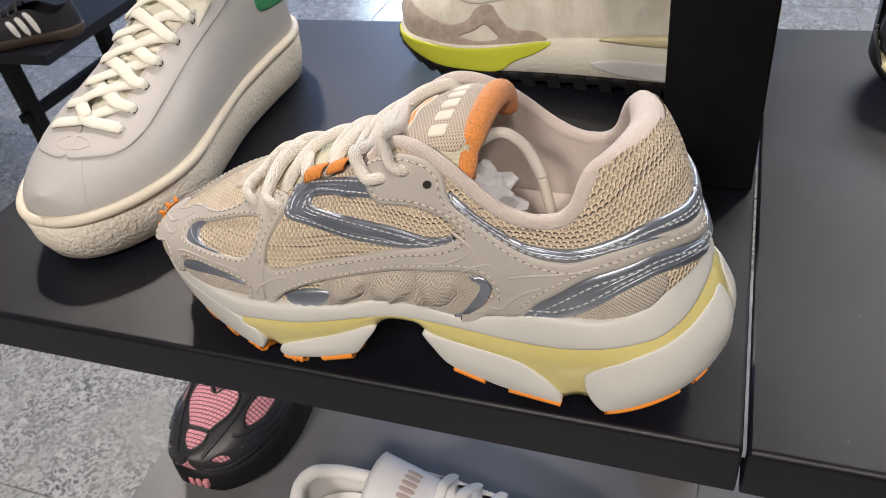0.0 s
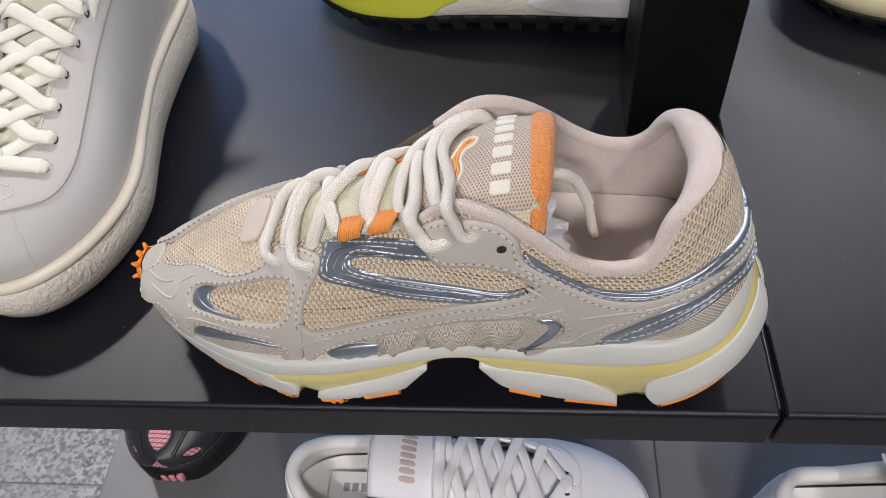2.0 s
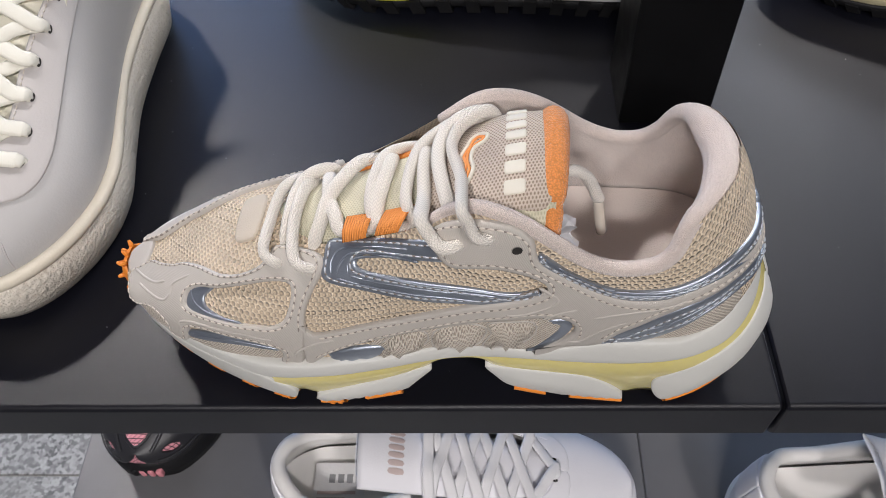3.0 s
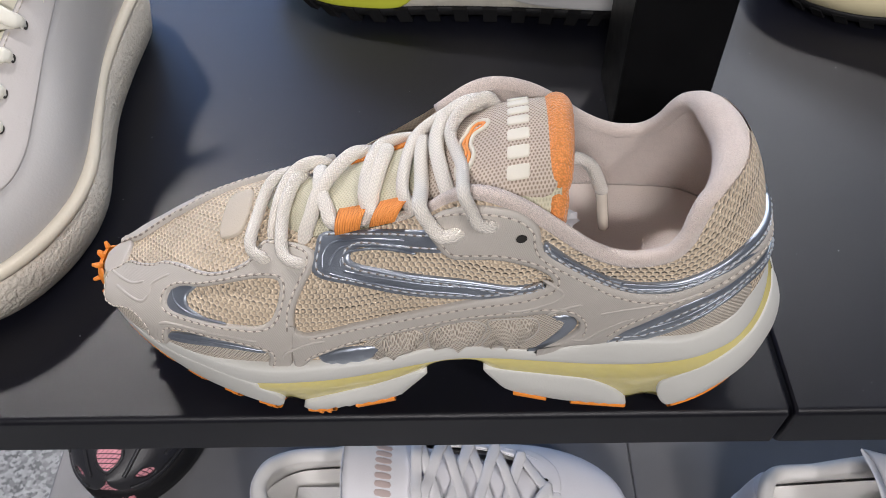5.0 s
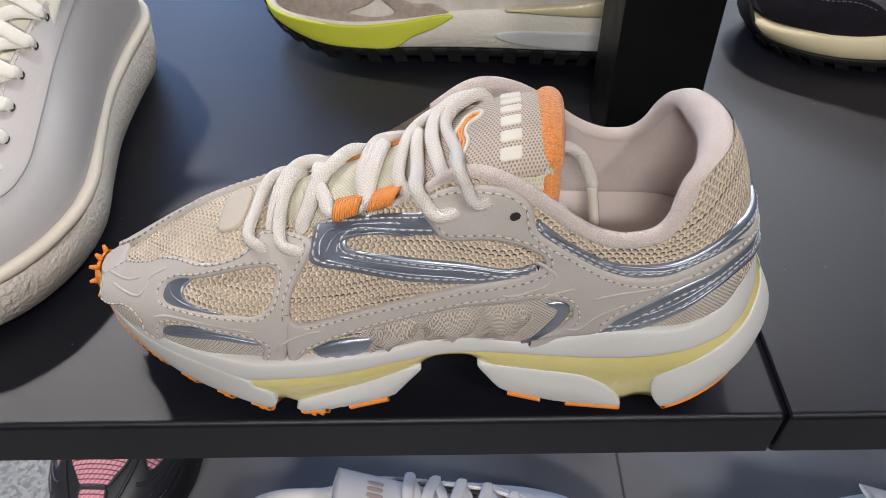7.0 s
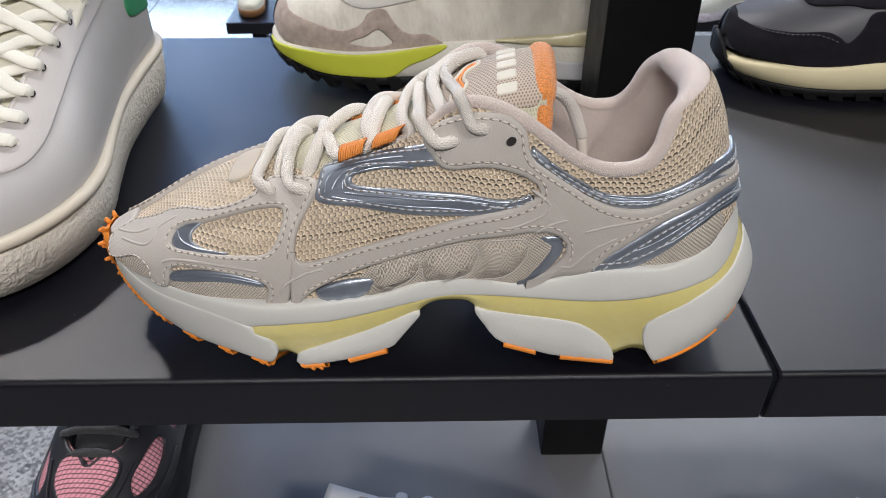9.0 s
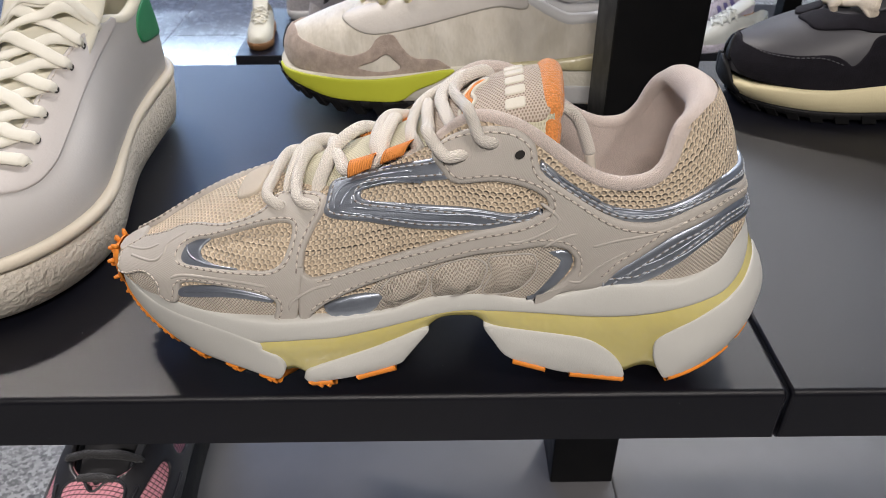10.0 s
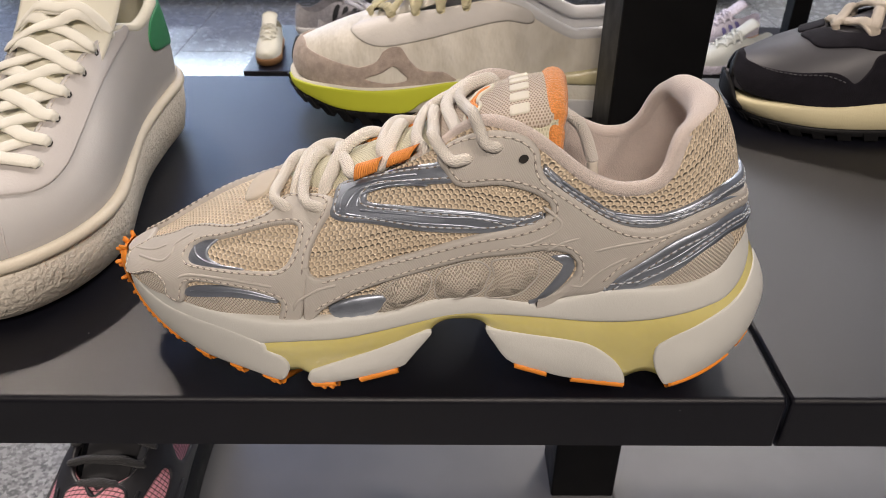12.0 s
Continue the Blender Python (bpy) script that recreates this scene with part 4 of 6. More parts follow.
ORANGE_THREAD = plain("orange thread", (0.85, 0.33, 0.09), 0.6)
_q = [(0.745, -0.28), (0.775, -0.20), (0.765, -0.08), (0.735, -0.02), (0.725, 0.12), (0.735, 0.28), (0.715, 0.46), (0.69, 0.50), (0.685, 0.36), (0.70, 0.22), (0.69, 0.06), (0.71, -0.10), (0.72, -0.22)]
for d, m_, r_ in ((0.0, EMBROIDERY, 0.0008), (0.0016, ORANGE_THREAD, 0.0006)):
    _c = rounded(np.array(_q) * np.array((0.13, 0.03)), 0.001)
    _c = inset(_c, d)
    _c = np.concatenate([_c, _c[:1]])
    part("embroidered_emblem", tube(hero_tongue.at(_c[:, 0] / 0.13, _c[:, 1] / 0.03, np.full(len(_c), 0.0012)), r_, 6), m_, tongue, "embroidered emblem outline")

# ---- laces: a cord crossing the tongue, tucked at both edges ----
LACE_R = 0.0029


def edge_point(x, side, off=0.0):
    t = tau_at((x - 0.010) / 0.283)
    g = HERO_OPEN(t)
    return hero_last.at(t, g if side > 0 else 2 - g, off)


def lace(near, knots):
    """near: (tau, g, lift) over the overlay, from an eyelet to the throat's edge; knots: (u, v, lift) over the tongue; lifts in millimetres."""
    pts = [hero_last.at(t, g, h * 0.001) for t, g, h in near]
    pts += [hero_tongue.at(u, v, h * 0.001) for u, v, h in knots]
    return tube(rounded(pts, 0.0011, False), LACE_R, 16, 0.78)


LACE_RUNS = (
    (((*E1, -3), (*E1, 2.5), (0.650, 0.73, 4.5), (0.653, 0.80, 4.5)), ((0.035, 0.5, 4), (0.05, -0.1, 4.23), (0.08, -0.5, 5.13), (0.12, -0.82, 4.23), (0.14, -1.0, -1))),
    ((), ((0.10, 1.0, -1), (0.10, 0.8, 2.5), (0.11, 0.35, 3), (0.13, -0.2, 4), (0.18, -0.6, 5.58), (0.24, -0.82, 4.23), (0.27, -1.0, -1))),
    (((*E2, -3), (*E2, 2.5), (0.613, 0.67, 4.5), (0.619, 0.75, 4.5)), ((0.142, 0.6, 4), (0.145, 0.25, 3.5), (0.16, -0.3, 3), (0.17, -0.7, 0.5), (0.18, -1.0, -2))),
    ((), ((0.21, 1.0, -1), (0.22, 0.82, 2.5), (0.24, 0.6, 3), (0.26, 0.25, 3.5), (0.30, -0.15, 3.78), (0.35, -0.6, 4.23), (0.40, -0.85, 3))),
    ((), ((0.37, 0.74, 1.5), (0.312, 0.70, 2.5), (0.29, 0.5, 3), (0.26, 0.2, 2.5), (0.245, -0.25, 2.5), (0.23, -0.7, 1), (0.22, -1.0, -2))),
    ((), ((0.37, 0.72, 1.5), (0.428, 0.68, 2.5), (0.41, 0.42, 3.5), (0.415, 0.0, 4), (0.44, -0.5, 4.68), (0.49, -0.78, 3.78), (0.53, -0.85, 3))),
    ((), ((0.50, 0.74, 1.5), (0.442, 0.66, 2.5), (0.435, 0.45, 3), (0.448, 0.05, 3), (0.46, -0.4, 3), (0.44, -0.8, 1.5), (0.40, -0.9, 1))),
    ((), ((0.50, 0.76, 1.5), (0.558, 0.73, 2.5), (0.532, 0.48, 3.78), (0.54, 0.02, 4.23), (0.57, -0.4, 5.13), (0.64, -0.62, 6.03), (0.70, -0.78, 5.36), (0.76, -0.95, 2), (0.78, -1.05, -3))),
    (((*E3, -3), (*E3, 3), (0.458, 0.505, 5), (0.466, 0.575, 5.5), (0.470, 0.65, 6)), ((0.592, 0.5, 3.78), (0.582, 0.1, 3.5), (0.58, -0.3, 3), (0.56, -0.7, 2), (0.53, -0.9, 1))),
    ((), ((0.69, 0.98, -1), (0.68, 0.75, 2.5), (0.65, 0.38, 3.5), (0.63, -0.05, 4), (0.655, -0.5, 5.58), (0.72, -0.70, 6.03), (0.77, -0.88, 3.78), (0.79, -1.05, -3))),
    (((*E4, -3), (*E4, 3), (0.423, 0.49, 5), (0.4235, 0.55, 6), (0.423, 0.60, 6.5)), ((0.712, 0.42, 3.78), (0.675, -0.05, 4), (0.69, -0.40, 4.68), (0.73, -0.60, 4.91), (0.78, -0.78, 3.78), (0.81, -0.98, -1))),
)
for start, knots in LACE_RUNS:
    part("lace", lace(start, knots), LACE, hero, "off-white woven round lace")

# webbing loops on both edges of the throat
for x in (0.1745, 0.1590):
    for sg in (1, -1):
        rows = []
        for k in np.linspace(0, 1, 9):
            row = []
            for w in np.linspace(-0.0056, 0.0056, 6):
                u = (0.218 - x - w) / 0.118
                e = edge_point(x + w, 1, 0.0012) if sg > 0 else hero_tongue.at(u, -1.0, -0.001)
                up = hero_tongue.at(u, (0.50 if sg > 0 else -0.62), 0.0002)
                p = e * (1 - k) + up * k
                p = p + np.array((0, sg * 0.6, 0.8)) * (0.0058 if sg > 0 else 0.0046) * math.sin(math.pi * (0.12 + 0.8 * k))
                row.append(p)
            rows.append(row)
        v, f = grid_mesh(rows)
        v2, f2 = grid_mesh([[np.array(p) - np.array((0, sg * 0.6, 0.8)) * 0.0012 for p in r] for r in rows])
        rim = []
        n_, m_ = 9, 6
        loop = [i * m_ for i in range(n_)] + [(n_ - 1) * m_ + j for j in range(1, m_)] + [i * m_ + m_ - 1 for i in range(n_ - 2, -1, -1)] + [j for j in range(m_ - 2, 0, -1)]
        for a, b in zip(loop, loop[1:] + loop[:1]):
            rim.append((a, b, b + n_ * m_, a + n_ * m_))
        web = [(w, k * 0.009) for k in np.linspace(0, 1, 9) for w in np.linspace(-0.0056, 0.0056, 6)]
        part("lace_loop", (v + v2, f + [tuple(i + n_ * m_ for i in q[::-1]) for q in f2] + rim, web + web), ORANGE_WEB, hero, "orange webbing lace loop")

# eyelet holes: dark discs on the skin paint the shade inside them
EYELET_SHADE = plain("eyelet shade", (0.02, 0.018, 0.016), 0.9)
for e in (E1, E2, E3, E4, E5):
    ang = np.linspace(0, 2 * math.pi, 20)[:-1]
    ring = [hero_last.at(e[0] + 0.0052 * math.cos(a), e[1] + 0.0125 * math.sin(a), 0.0032) for a in ang]
    part("eyelet", ([*ring, hero_last.at(*e, 0.0029)], [(i, (i + 1) % 19, 19) for i in range(19)]), EYELET_SHADE, hero, "punched eyelet")
part("vamp_tab", patch(hero_last, [(0.698, 0.86), (0.703, 0.93), (0.704, 1.0), (0.703, 1.07), (0.698, 1.14), (0.676, 1.14), (0.670, 1.07), (0.669, 1.0), (0.670, 0.93), (0.676, 0.86)], 0.0014), plain("cream suede", (0.56, 0.49, 0.40), 0.95, 0, 1800.0, 0.0004, 0.08), hero, "cream suede tab")

# the free end of the lace hangs inside, with its plastic tip
_end = [(0.110, 0.008, 0.110), (0.103, 0.009, 0.1175), (0.095, 0.005, 0.120), (0.087, 0.001, 0.112), (0.081, -0.001, 0.097)]
part("lace", tube(rounded(_end, 0.0015, False), LACE_R, 12, 0.8), LACE, hero, "off-white woven round lace")
part("lace_tip", tube(rounded([_end[-1], (0.0795, -0.0015, 0.088), (0.077, -0.002, 0.074)], 0.002, False), 0.0023, 12), plain("clear lace tip", (0.75, 0.68, 0.58), 0.2), hero, "glossy plastic lace tip")

# ---- toe bumper with studs ----
_c = [hero_last.raw(t, 1.0) for t in np.linspace(0.972, 0.99, 2)] + [np.array((hero_wall.toe(z) + 0.0020, 0.0, z)) for z in np.linspace(0.042, 0.021, 6)]
_c = rounded(_c, 0.002, False)
_tan = np.gradient(_c, axis=0)
_tan /= np.linalg.norm(_tan, axis=1)[:, None]
_nor = np.stack([-_tan[:, 2], 0 * _tan[:, 1], _tan[:, 0]], 1)
_nor *= np.where(_nor[:, 0] < 0, -1, 1)[:, None]
_rows = []
for i in range(len(_c)):
    w = 0.0075 + 0.0035 * math.sin(math.pi * i / (len(_c) - 1))
    row = []
    for k in np.linspace(-1, 1, 13):
        back = 14.0 * (w * k) ** 2
        row.append(_c[i] + _nor[i] * (0.0030 * (1 - k**6) - 0.0005) - np.array((back, 0, 0)) + np.array((0, w * k, -3.0 * (w * k) ** 2)))
    _rows.append(row)
bumper = part("toe_bumper", grid_mesh(_rows), ORANGE_RUBBER, hero, "orange rubber toe bumper with small studs")
_n = len(_rows)
for i in range(1, _n - 1, 2):
    for k in ((2, 6, 10) if i % 4 == 1 else (4, 8)):
        p = np.array(_rows[i][k])
        d = _nor[i] + np.array((0, (k - 6) * 0.16, 0))
        d /= np.linalg.norm(d)
        part("stud", tube([p - d * 0.0005, p + d * 0.0014, p + d * 0.0026, p + d * 0.0029], lambda f: 0.0013 * (1 - 0.6 * f), 8), ORANGE_RUBBER, bumper)

# raised piping on the silver pieces and relief lines on the overlay
PANEL_RIDGES = (
    (0.0014, 0.0006, [(0.579, 0.571), (0.578, 0.654), (0.567, 0.691), (0.538, 0.649), (0.497, 0.551)]), (0.0014, 0.0006, [(0.573, 0.571), (0.567, 0.626), (0.554, 0.646), (0.521, 0.581), (0.492, 0.509)]),
    (0.0014, 0.0005, [(0.561, 0.546), (0.56, 0.599), (0.549, 0.611), (0.521, 0.564), (0.488, 0.471)]), (0.0014, 0.0006, [(0.573, 0.539), (0.545, 0.451), (0.496, 0.316), (0.441, 0.218)]),
    (0.0014, 0.0006, [(0.559, 0.529), (0.528, 0.436), (0.479, 0.313), (0.422, 0.224)]), (0.0014, 0.0005, [(0.543, 0.516), (0.485, 0.346), (0.421, 0.234), (0.387, 0.212)]))
STRIP_RIDGES = (
    (0.0019, 0.0006, [(0.372, 0.33), (0.345, 0.244), (0.307, 0.17), (0.261, 0.154), (0.184, 0.141), (0.08, 0.074)]), (0.0019, 0.0006, [(0.304, 0.164), (0.276, 0.151), (0.247, 0.147)]),
    (0.0019, 0.0006, [(0.358, 0.295), (0.341, 0.247), (0.318, 0.199)]), (0.0019, 0.0005, [(0.307, 0.18), (0.261, 0.164), (0.189, 0.157)]), (0.0019, 0.0005, [(0.315, 0.012), (0.273, 0.046), (0.203, 0.074), (0.12, 0.05), (0.03, 0.016)]),
    (0.0019, 0.0005, [(0.295, 0.012), (0.25, 0.044), (0.186, 0.058), (0.11, 0.03), (0.03, 0.006)]), (0.0010, 0.0006, [(0.756, 0.564), (0.747, 0.443), (0.724, 0.358), (0.681, 0.306)]), (0.0014, 0.0006, [(0.744, 0.113), (0.69, 0.155), (0.64, 0.12)]))
for lift, radius, q in PANEL_RIDGES + STRIP_RIDGES:
    part("silver_piping", cord(hero_last, q, lift - 0.0002, radius), SILVER, hero, "raised silver piping")
RELIEF = (
    [(0.888, 0.719), (0.829, 0.596), (0.8, 0.609)], [(0.86, 0.524), (0.803, 0.406), (0.786, 0.473), (0.784, 0.586), (0.759, 0.659)], [(0.763, 0.22), (0.746, 0.256), (0.694, 0.24), (0.646, 0.2)],
    [(0.622, 0.068), (0.618, 0.118), (0.6, 0.165), (0.582, 0.173)], [(0.418, 0.16), (0.411, 0.151), (0.392, 0.151), (0.371, 0.16), (0.364, 0.18), (0.37, 0.205), (0.38, 0.237)],
    [(0.365, 0.026), (0.353, 0.019), (0.343, 0.032), (0.327, 0.051), (0.3, 0.071)], [(0.335, 0.093), (0.31, 0.099), (0.273, 0.109), (0.221, 0.122)], [(0.384, 0.119), (0.368, 0.128), (0.347, 0.131)])
for q in RELIEF:
    part("relief_line", cord(hero_last, q, 0.0021, 0.00075), RELIEF_FILM, hero)

# crumpled tissue left inside
_bm = bmesh.new()
bmesh.ops.create_icosphere(_bm, subdivisions=4, radius=1.0)
for v in _bm.verts:
    k = 1 + 0.55 * noise.noise(v.co * 2.3) + 0.3 * abs(noise.noise(v.co * 6.0))
    v.co = Vector((v.co.x * 0.016 * k, v.co.y * 0.015 * k, v.co.z * 0.014 * k))
tissue = part("tissue_paper", _bm, plain("tissue", (0.80, 0.80, 0.82), 0.6, 0, 300.0, 0.0004, 0.04), None, soft=False)
tissue.matrix_world = HERO_AT @ Matrix.Translation((0.108, 0.004, 0.083))
tagged(tissue, "crumpled white tissue paper stuffed in the running shoe", "paper")

# ---- other sneakers: a common last, with their own soles, trims and laces ----
def court_last(k=1.0, lift=0.0, low=1.0):
    """A sneaker last about 0.285 long; lift raises it on its sole, low lowers the vamp."""
    z = lambda v: v * low + lift
    return Last(heel=[(z(0.02), 0.004), (z(0.05), 0.003), (z(0.08), 0.008), (z(0.10), 0.012), (z(0.16), 0.016)],
                toe=[(z(0.02), 0.283), (z(0.04), 0.284), (z(0.055), 0.279), (z(0.07), 0.272), (z(0.16), 0.27)],
                base=[(0, z(0.030)), (0.5, z(0.026)), (1, z(0.028))],
                top=[(0, z(0.150)), (0.2, z(0.146)), (0.32, z(0.134)), (0.42, z(0.119)), (0.55, z(0.102)), (0.68, z(0.088)), (0.8, z(0.075)), (0.9, z(0.064)), (1, z(0.050))],
                half=[(0, 0.034 * k), (0.15, 0.036 * k), (0.4, 0.041 * k), (0.55, 0.044 * k), (0.72, 0.0485 * k), (0.86, 0.047 * k), (1, 0.043 * k)], heel_round=0.15, toe_round=0.26, toe_power=2.3, square=0.82)


def court_wall(k=1.0, undercut=0.86, spring=0.0):
    return Wall(heel=[(0, 0.010), (0.02, 0.001), (0.05, 0.002)], toe=[(0, 0.280 - spring), (0.02, 0.288), (0.05, 0.286)],
                half=[(0, 0.040 * k), (0.15, 0.043 * k), (0.4, 0.044 * k), (0.55, 0.047 * k), (0.72, 0.053 * k), (0.86, 0.052 * k), (1, 0.047 * k)],
                flare=[(0, undercut), (0.012, 0.5 + undercut / 2), (0.03, 1.0), (0.05, 0.98)], heel_round=0.16, toe_round=0.28, toe_power=2.3)


COURT_OPEN = smooth([(0, 0.30), (0.1, 0.29), (0.18, 0.23), (0.25, 0.195), (0.31, 0.20), (0.37, 0.29), (0.42, 0.42), (0.46, 0.50), (0.52, 0.56), (0.58, 0.62), (0.64, 0.69), (0.68, 0.78), (0.70, 0.9), (0.71, 1.0), (1, 1.0)])


def sole_ring(wall, low, high, out=0.0, edge=0.0012, n=110, deep=0.03):
    """A band of sole round the shoe between two heights (functions of tau), with its under side."""
    rows = []
    for tau in np.concatenate([np.linspace(-1, 0, n), np.linspace(0, 1, n)[1:]]):
        a = abs(tau)
        lo, hi = float(low(a)), float(high(a))
        e = min(edge, (hi - lo) * 0.4)
        z = np.array([lo, lo, lo + e, (lo + hi) / 2, hi - e, hi, hi])
        o = np.array([-deep, out - e, out, out, out, out - e, -min(deep, 0.012)])
        r = wall.at(np.full(7, tau if tau else 1e-6), z, o)
        r[0, 1] = 0.0
        rows.append(r)
    return grid_mesh(rows)


def body(root, last, opening, upper, lining, collar=0.0032, inside=-0.004, insole=0.04, collar_mat=None, name="upper", far=None):
    part(name, skin_sheet(last, opening, 0.0, nt=110, ng=26, far=far), upper, root)
    part("lining", skin_sheet(last, lambda t: opening(t) - 0.004, inside, 0.0, 0.69, 70, 16, True), lining, root)
    t = np.linspace(0.03, 0.60, 40)
    e = last.at(t, 0 * t + 0.02, inside + 0 * t)
    part("insole", grid_mesh([[(p[0], p[1] * 0.9 * k, insole - 0.006 * min(1, p[0] / 0.2) + 0.003 * k * k) for k in np.linspace(-1, 1, 9)] for p in e]), lining, root)
    t = np.concatenate([np.linspace(0.44, 0.02, 40), [0.0]])
    a = last.at(t, opening(t), 0.0005 - collar + 0 * t)
    b = last.at(t[::-1], 2 - opening(t[::-1]), 0.0005 - collar + 0 * t)
    part("collar", tube(np.concatenate([a, b[1:]]), collar, 10), collar_mat or lining, root)


def x_tau(last, x):
    return tau_at((x - 0.005) / 0.276)


def strap_laces(root, last, tongue, opening, xs, material, width=0.0034, flat=0.32, reach=0.05, cross=True, sag=0.0):
    """Flat laces lying on the shoe from eyelet to eyelet over the tongue, crossing over; reach may vary along the throat."""
    far_in = reach if callable(reach) else lambda t: reach

    def on(skin, a, b, h):
        p = np.asarray(skin.at(a, b, h), float)
        return np.concatenate([p, (np.asarray(skin.at(a, b, h + 0.001), float) - p) * 1000])

    for i, x in enumerate(xs):
        t = float(x_tau(last, x))
        g = float(opening(t))
        r = float(far_in(t))
        for sg in (1, -1):
            x2 = xs[i + 1] if cross and i + 1 < len(xs) else x
            t2 = float(x_tau(last, x2))
            g2 = float(opening(t2))
            side = lambda q: q if sg > 0 else 2 - q
            other = lambda q: 2 - q if sg > 0 else q
            pts = [on(last, t, side(g - r), -0.0012), on(last, t, side(g - r + 0.03), 0.0030), on(last, t, side(g - min(0.005, r * 0.3)), 0.0036)]
            a, b = pts[-1], on(last, t2, other(g2 - 0.03), 0.0010)
            for k in (0.25, 0.5, 0.75):
                p = a * (1 - k) + b * k
                top = float(tongue.raw(np.clip((tongue.x(0) - p[0]) / (tongue.x(0) - tongue.x(1)), 0, 1), 0.0)[2]) + 0.0022
                p[2] = max(p[2], top) + (0.0022 if (sg > 0) == (i % 2 == 0) else 0.0006) - sag * math.sin(k * math.pi)
                pts.append(p)
            pts += [b, on(last, t2, other(g2 - 0.07), -0.004)]
            line = rounded(pts, 0.0022, False)
            part("lace", tube(line[:, :3], lambda f: width * (0.5 + 0.5 * min(1.0, f / 0.10)), 10, flat, up=line[:, 3:]), material, root, "flat woven lace")


def court_tongue(last, x0=0.235, x1=0.098, rise=0.010, w=0.024):
    line = []
    for k in (0, 0.25, 0.5, 0.75, 1.0):
        x = x0 + (x1 - x0) * k
        p = last.raw(float(x_tau(last, x)), 1.0)
        line.append((k, x, float(p[2]) - 0.006 + rise * k * 0.2))
    return Strip(line, [(0, w * 0.65), (0.5, w * 0.95), (1, w * 1.1)], [(0, 0.004), (0.5, 0.009), (1, 0.012)], 0.005)


def eyelets(root, last, opening, xs, reach=0.05, far=True, off=0.0009):
    ang = np.linspace(0, 2 * math.pi, 15)[:-1]
    for x in xs:
        t = float(x_tau(last, x))
        g = float(opening(t)) - float(reach(t) if callable(reach) else reach)
        for sg in ((1, -1) if far else (1,)):
            f = lambda q: q if sg > 0 else 2 - q
            # the shade in each hole is painted as a dark disc
            ring = [last.at(t + 0.0065 * math.cos(a), f(g + 0.016 * math.sin(a)), off) for a in ang]
            part("eyelet", ([*ring, last.at(t, f(g), off - 0.0006)], [(i, (i + 1) % 14, 14) for i in range(14)]), EYELET_SHADE, root)


LEATHER = plain("white leather", (0.45, 0.435, 0.42), 0.55, 0, 700.0, 0.00012, 0.05, 14.0)
LEATHER_WARM = plain("pale grey leather", (0.49, 0.46, 0.44), 0.55, 0, 700.0, 0.00012, 0.05, 14.0)
BRIGHT_LEATHER = plain("bright white leather", (0.92, 0.91, 0.94), 0.4, 0, 700.0, 0.0001, 0.03, 14.0)
CREAM_CLOTH = plain("cream cloth", (0.74, 0.71, 0.59), 0.9, 0, 1600.0, 0.0002, 0.05)
CREAM_LACE = plain("cream lace", (0.76, 0.735, 0.64), 0.85, 0, 1800.0, 0.0002, 0.05)
WHITE_LACE = plain("white lace", (0.86, 0.85, 0.86), 0.85, 0, 1800.0, 0.0002, 0.04)
GREEN = plain("green leather", (0.02, 0.25, 0.10), 0.45, 0, 700.0, 0.0001, 0.08)
INK = plain("black ink", (0.02, 0.02, 0.02), 0.6)
WELT = plain("cream welt", (0.76, 0.69, 0.56), 0.6, 0, 900.0, 0.0002, 0.04)


def pebbled(name, colour):
    n = Nodes(name)
    v = n.noise(330.0, 3, 0.6)
    f = n.ramp(n.noise(30.0, 4), 0.3, 0.7)
    n.set(Base_Color=n.mix(f, tone(colour, 0.92), tone(colour, 1.05)), Roughness=0.85)
    n.bump(n.ramp(v, 0.35, 0.65), 0.0008, 0.9)
    return n.mat


def suede(name, colour, sheen=0.3):
    n = Nodes(name)
    f = n.ramp(n.noise(120.0, 5, 0.7), 0.3, 0.7)
    n.set(Base_Color=n.mix(f, tone(colour, 0.72), tone(colour, 1.2)), Roughness=0.95, Sheen_Weight=sheen, Specular_IOR_Level=0.2)
    n.bump(n.noise(1300.0, 3), 0.0005, 0.8)
    return n.mat


PEBBLE = pebbled("pebbled cream foam", (0.76, 0.70, 0.60))

# -- white court shoe, toe to the front
court = thing("court_shoe", pose(-0.393, 0.332, 0, 0, 0, -90), "white leather court shoe with cream sole and green heel tab", "shoe")
c_last = Last(heel=[(0.03, 0.004), (0.06, 0.003), (0.085, 0.007), (0.11, 0.012), (0.17, 0.016)], toe=[(0.02, 0.283), (0.04, 0.284), (0.055, 0.279), (0.07, 0.272), (0.17, 0.27)],
              base=[(0, 0.036), (0.5, 0.032), (1, 0.032)],
              top=[(0, 0.166), (0.2, 0.155), (0.3, 0.132), (0.4, 0.111), (0.5, 0.098), (0.61, 0.086), (0.7, 0.077), (0.8, 0.069), (0.9, 0.061), (1, 0.050)],
              half=[(0, 0.036), (0.15, 0.0375), (0.3, 0.0375), (0.43, 0.040), (0.56, 0.0455), (0.72, 0.0520), (0.86, 0.0505), (1, 0.045)], heel_round=0.15, toe_round=0.27, toe_power=2.3, square=0.82)
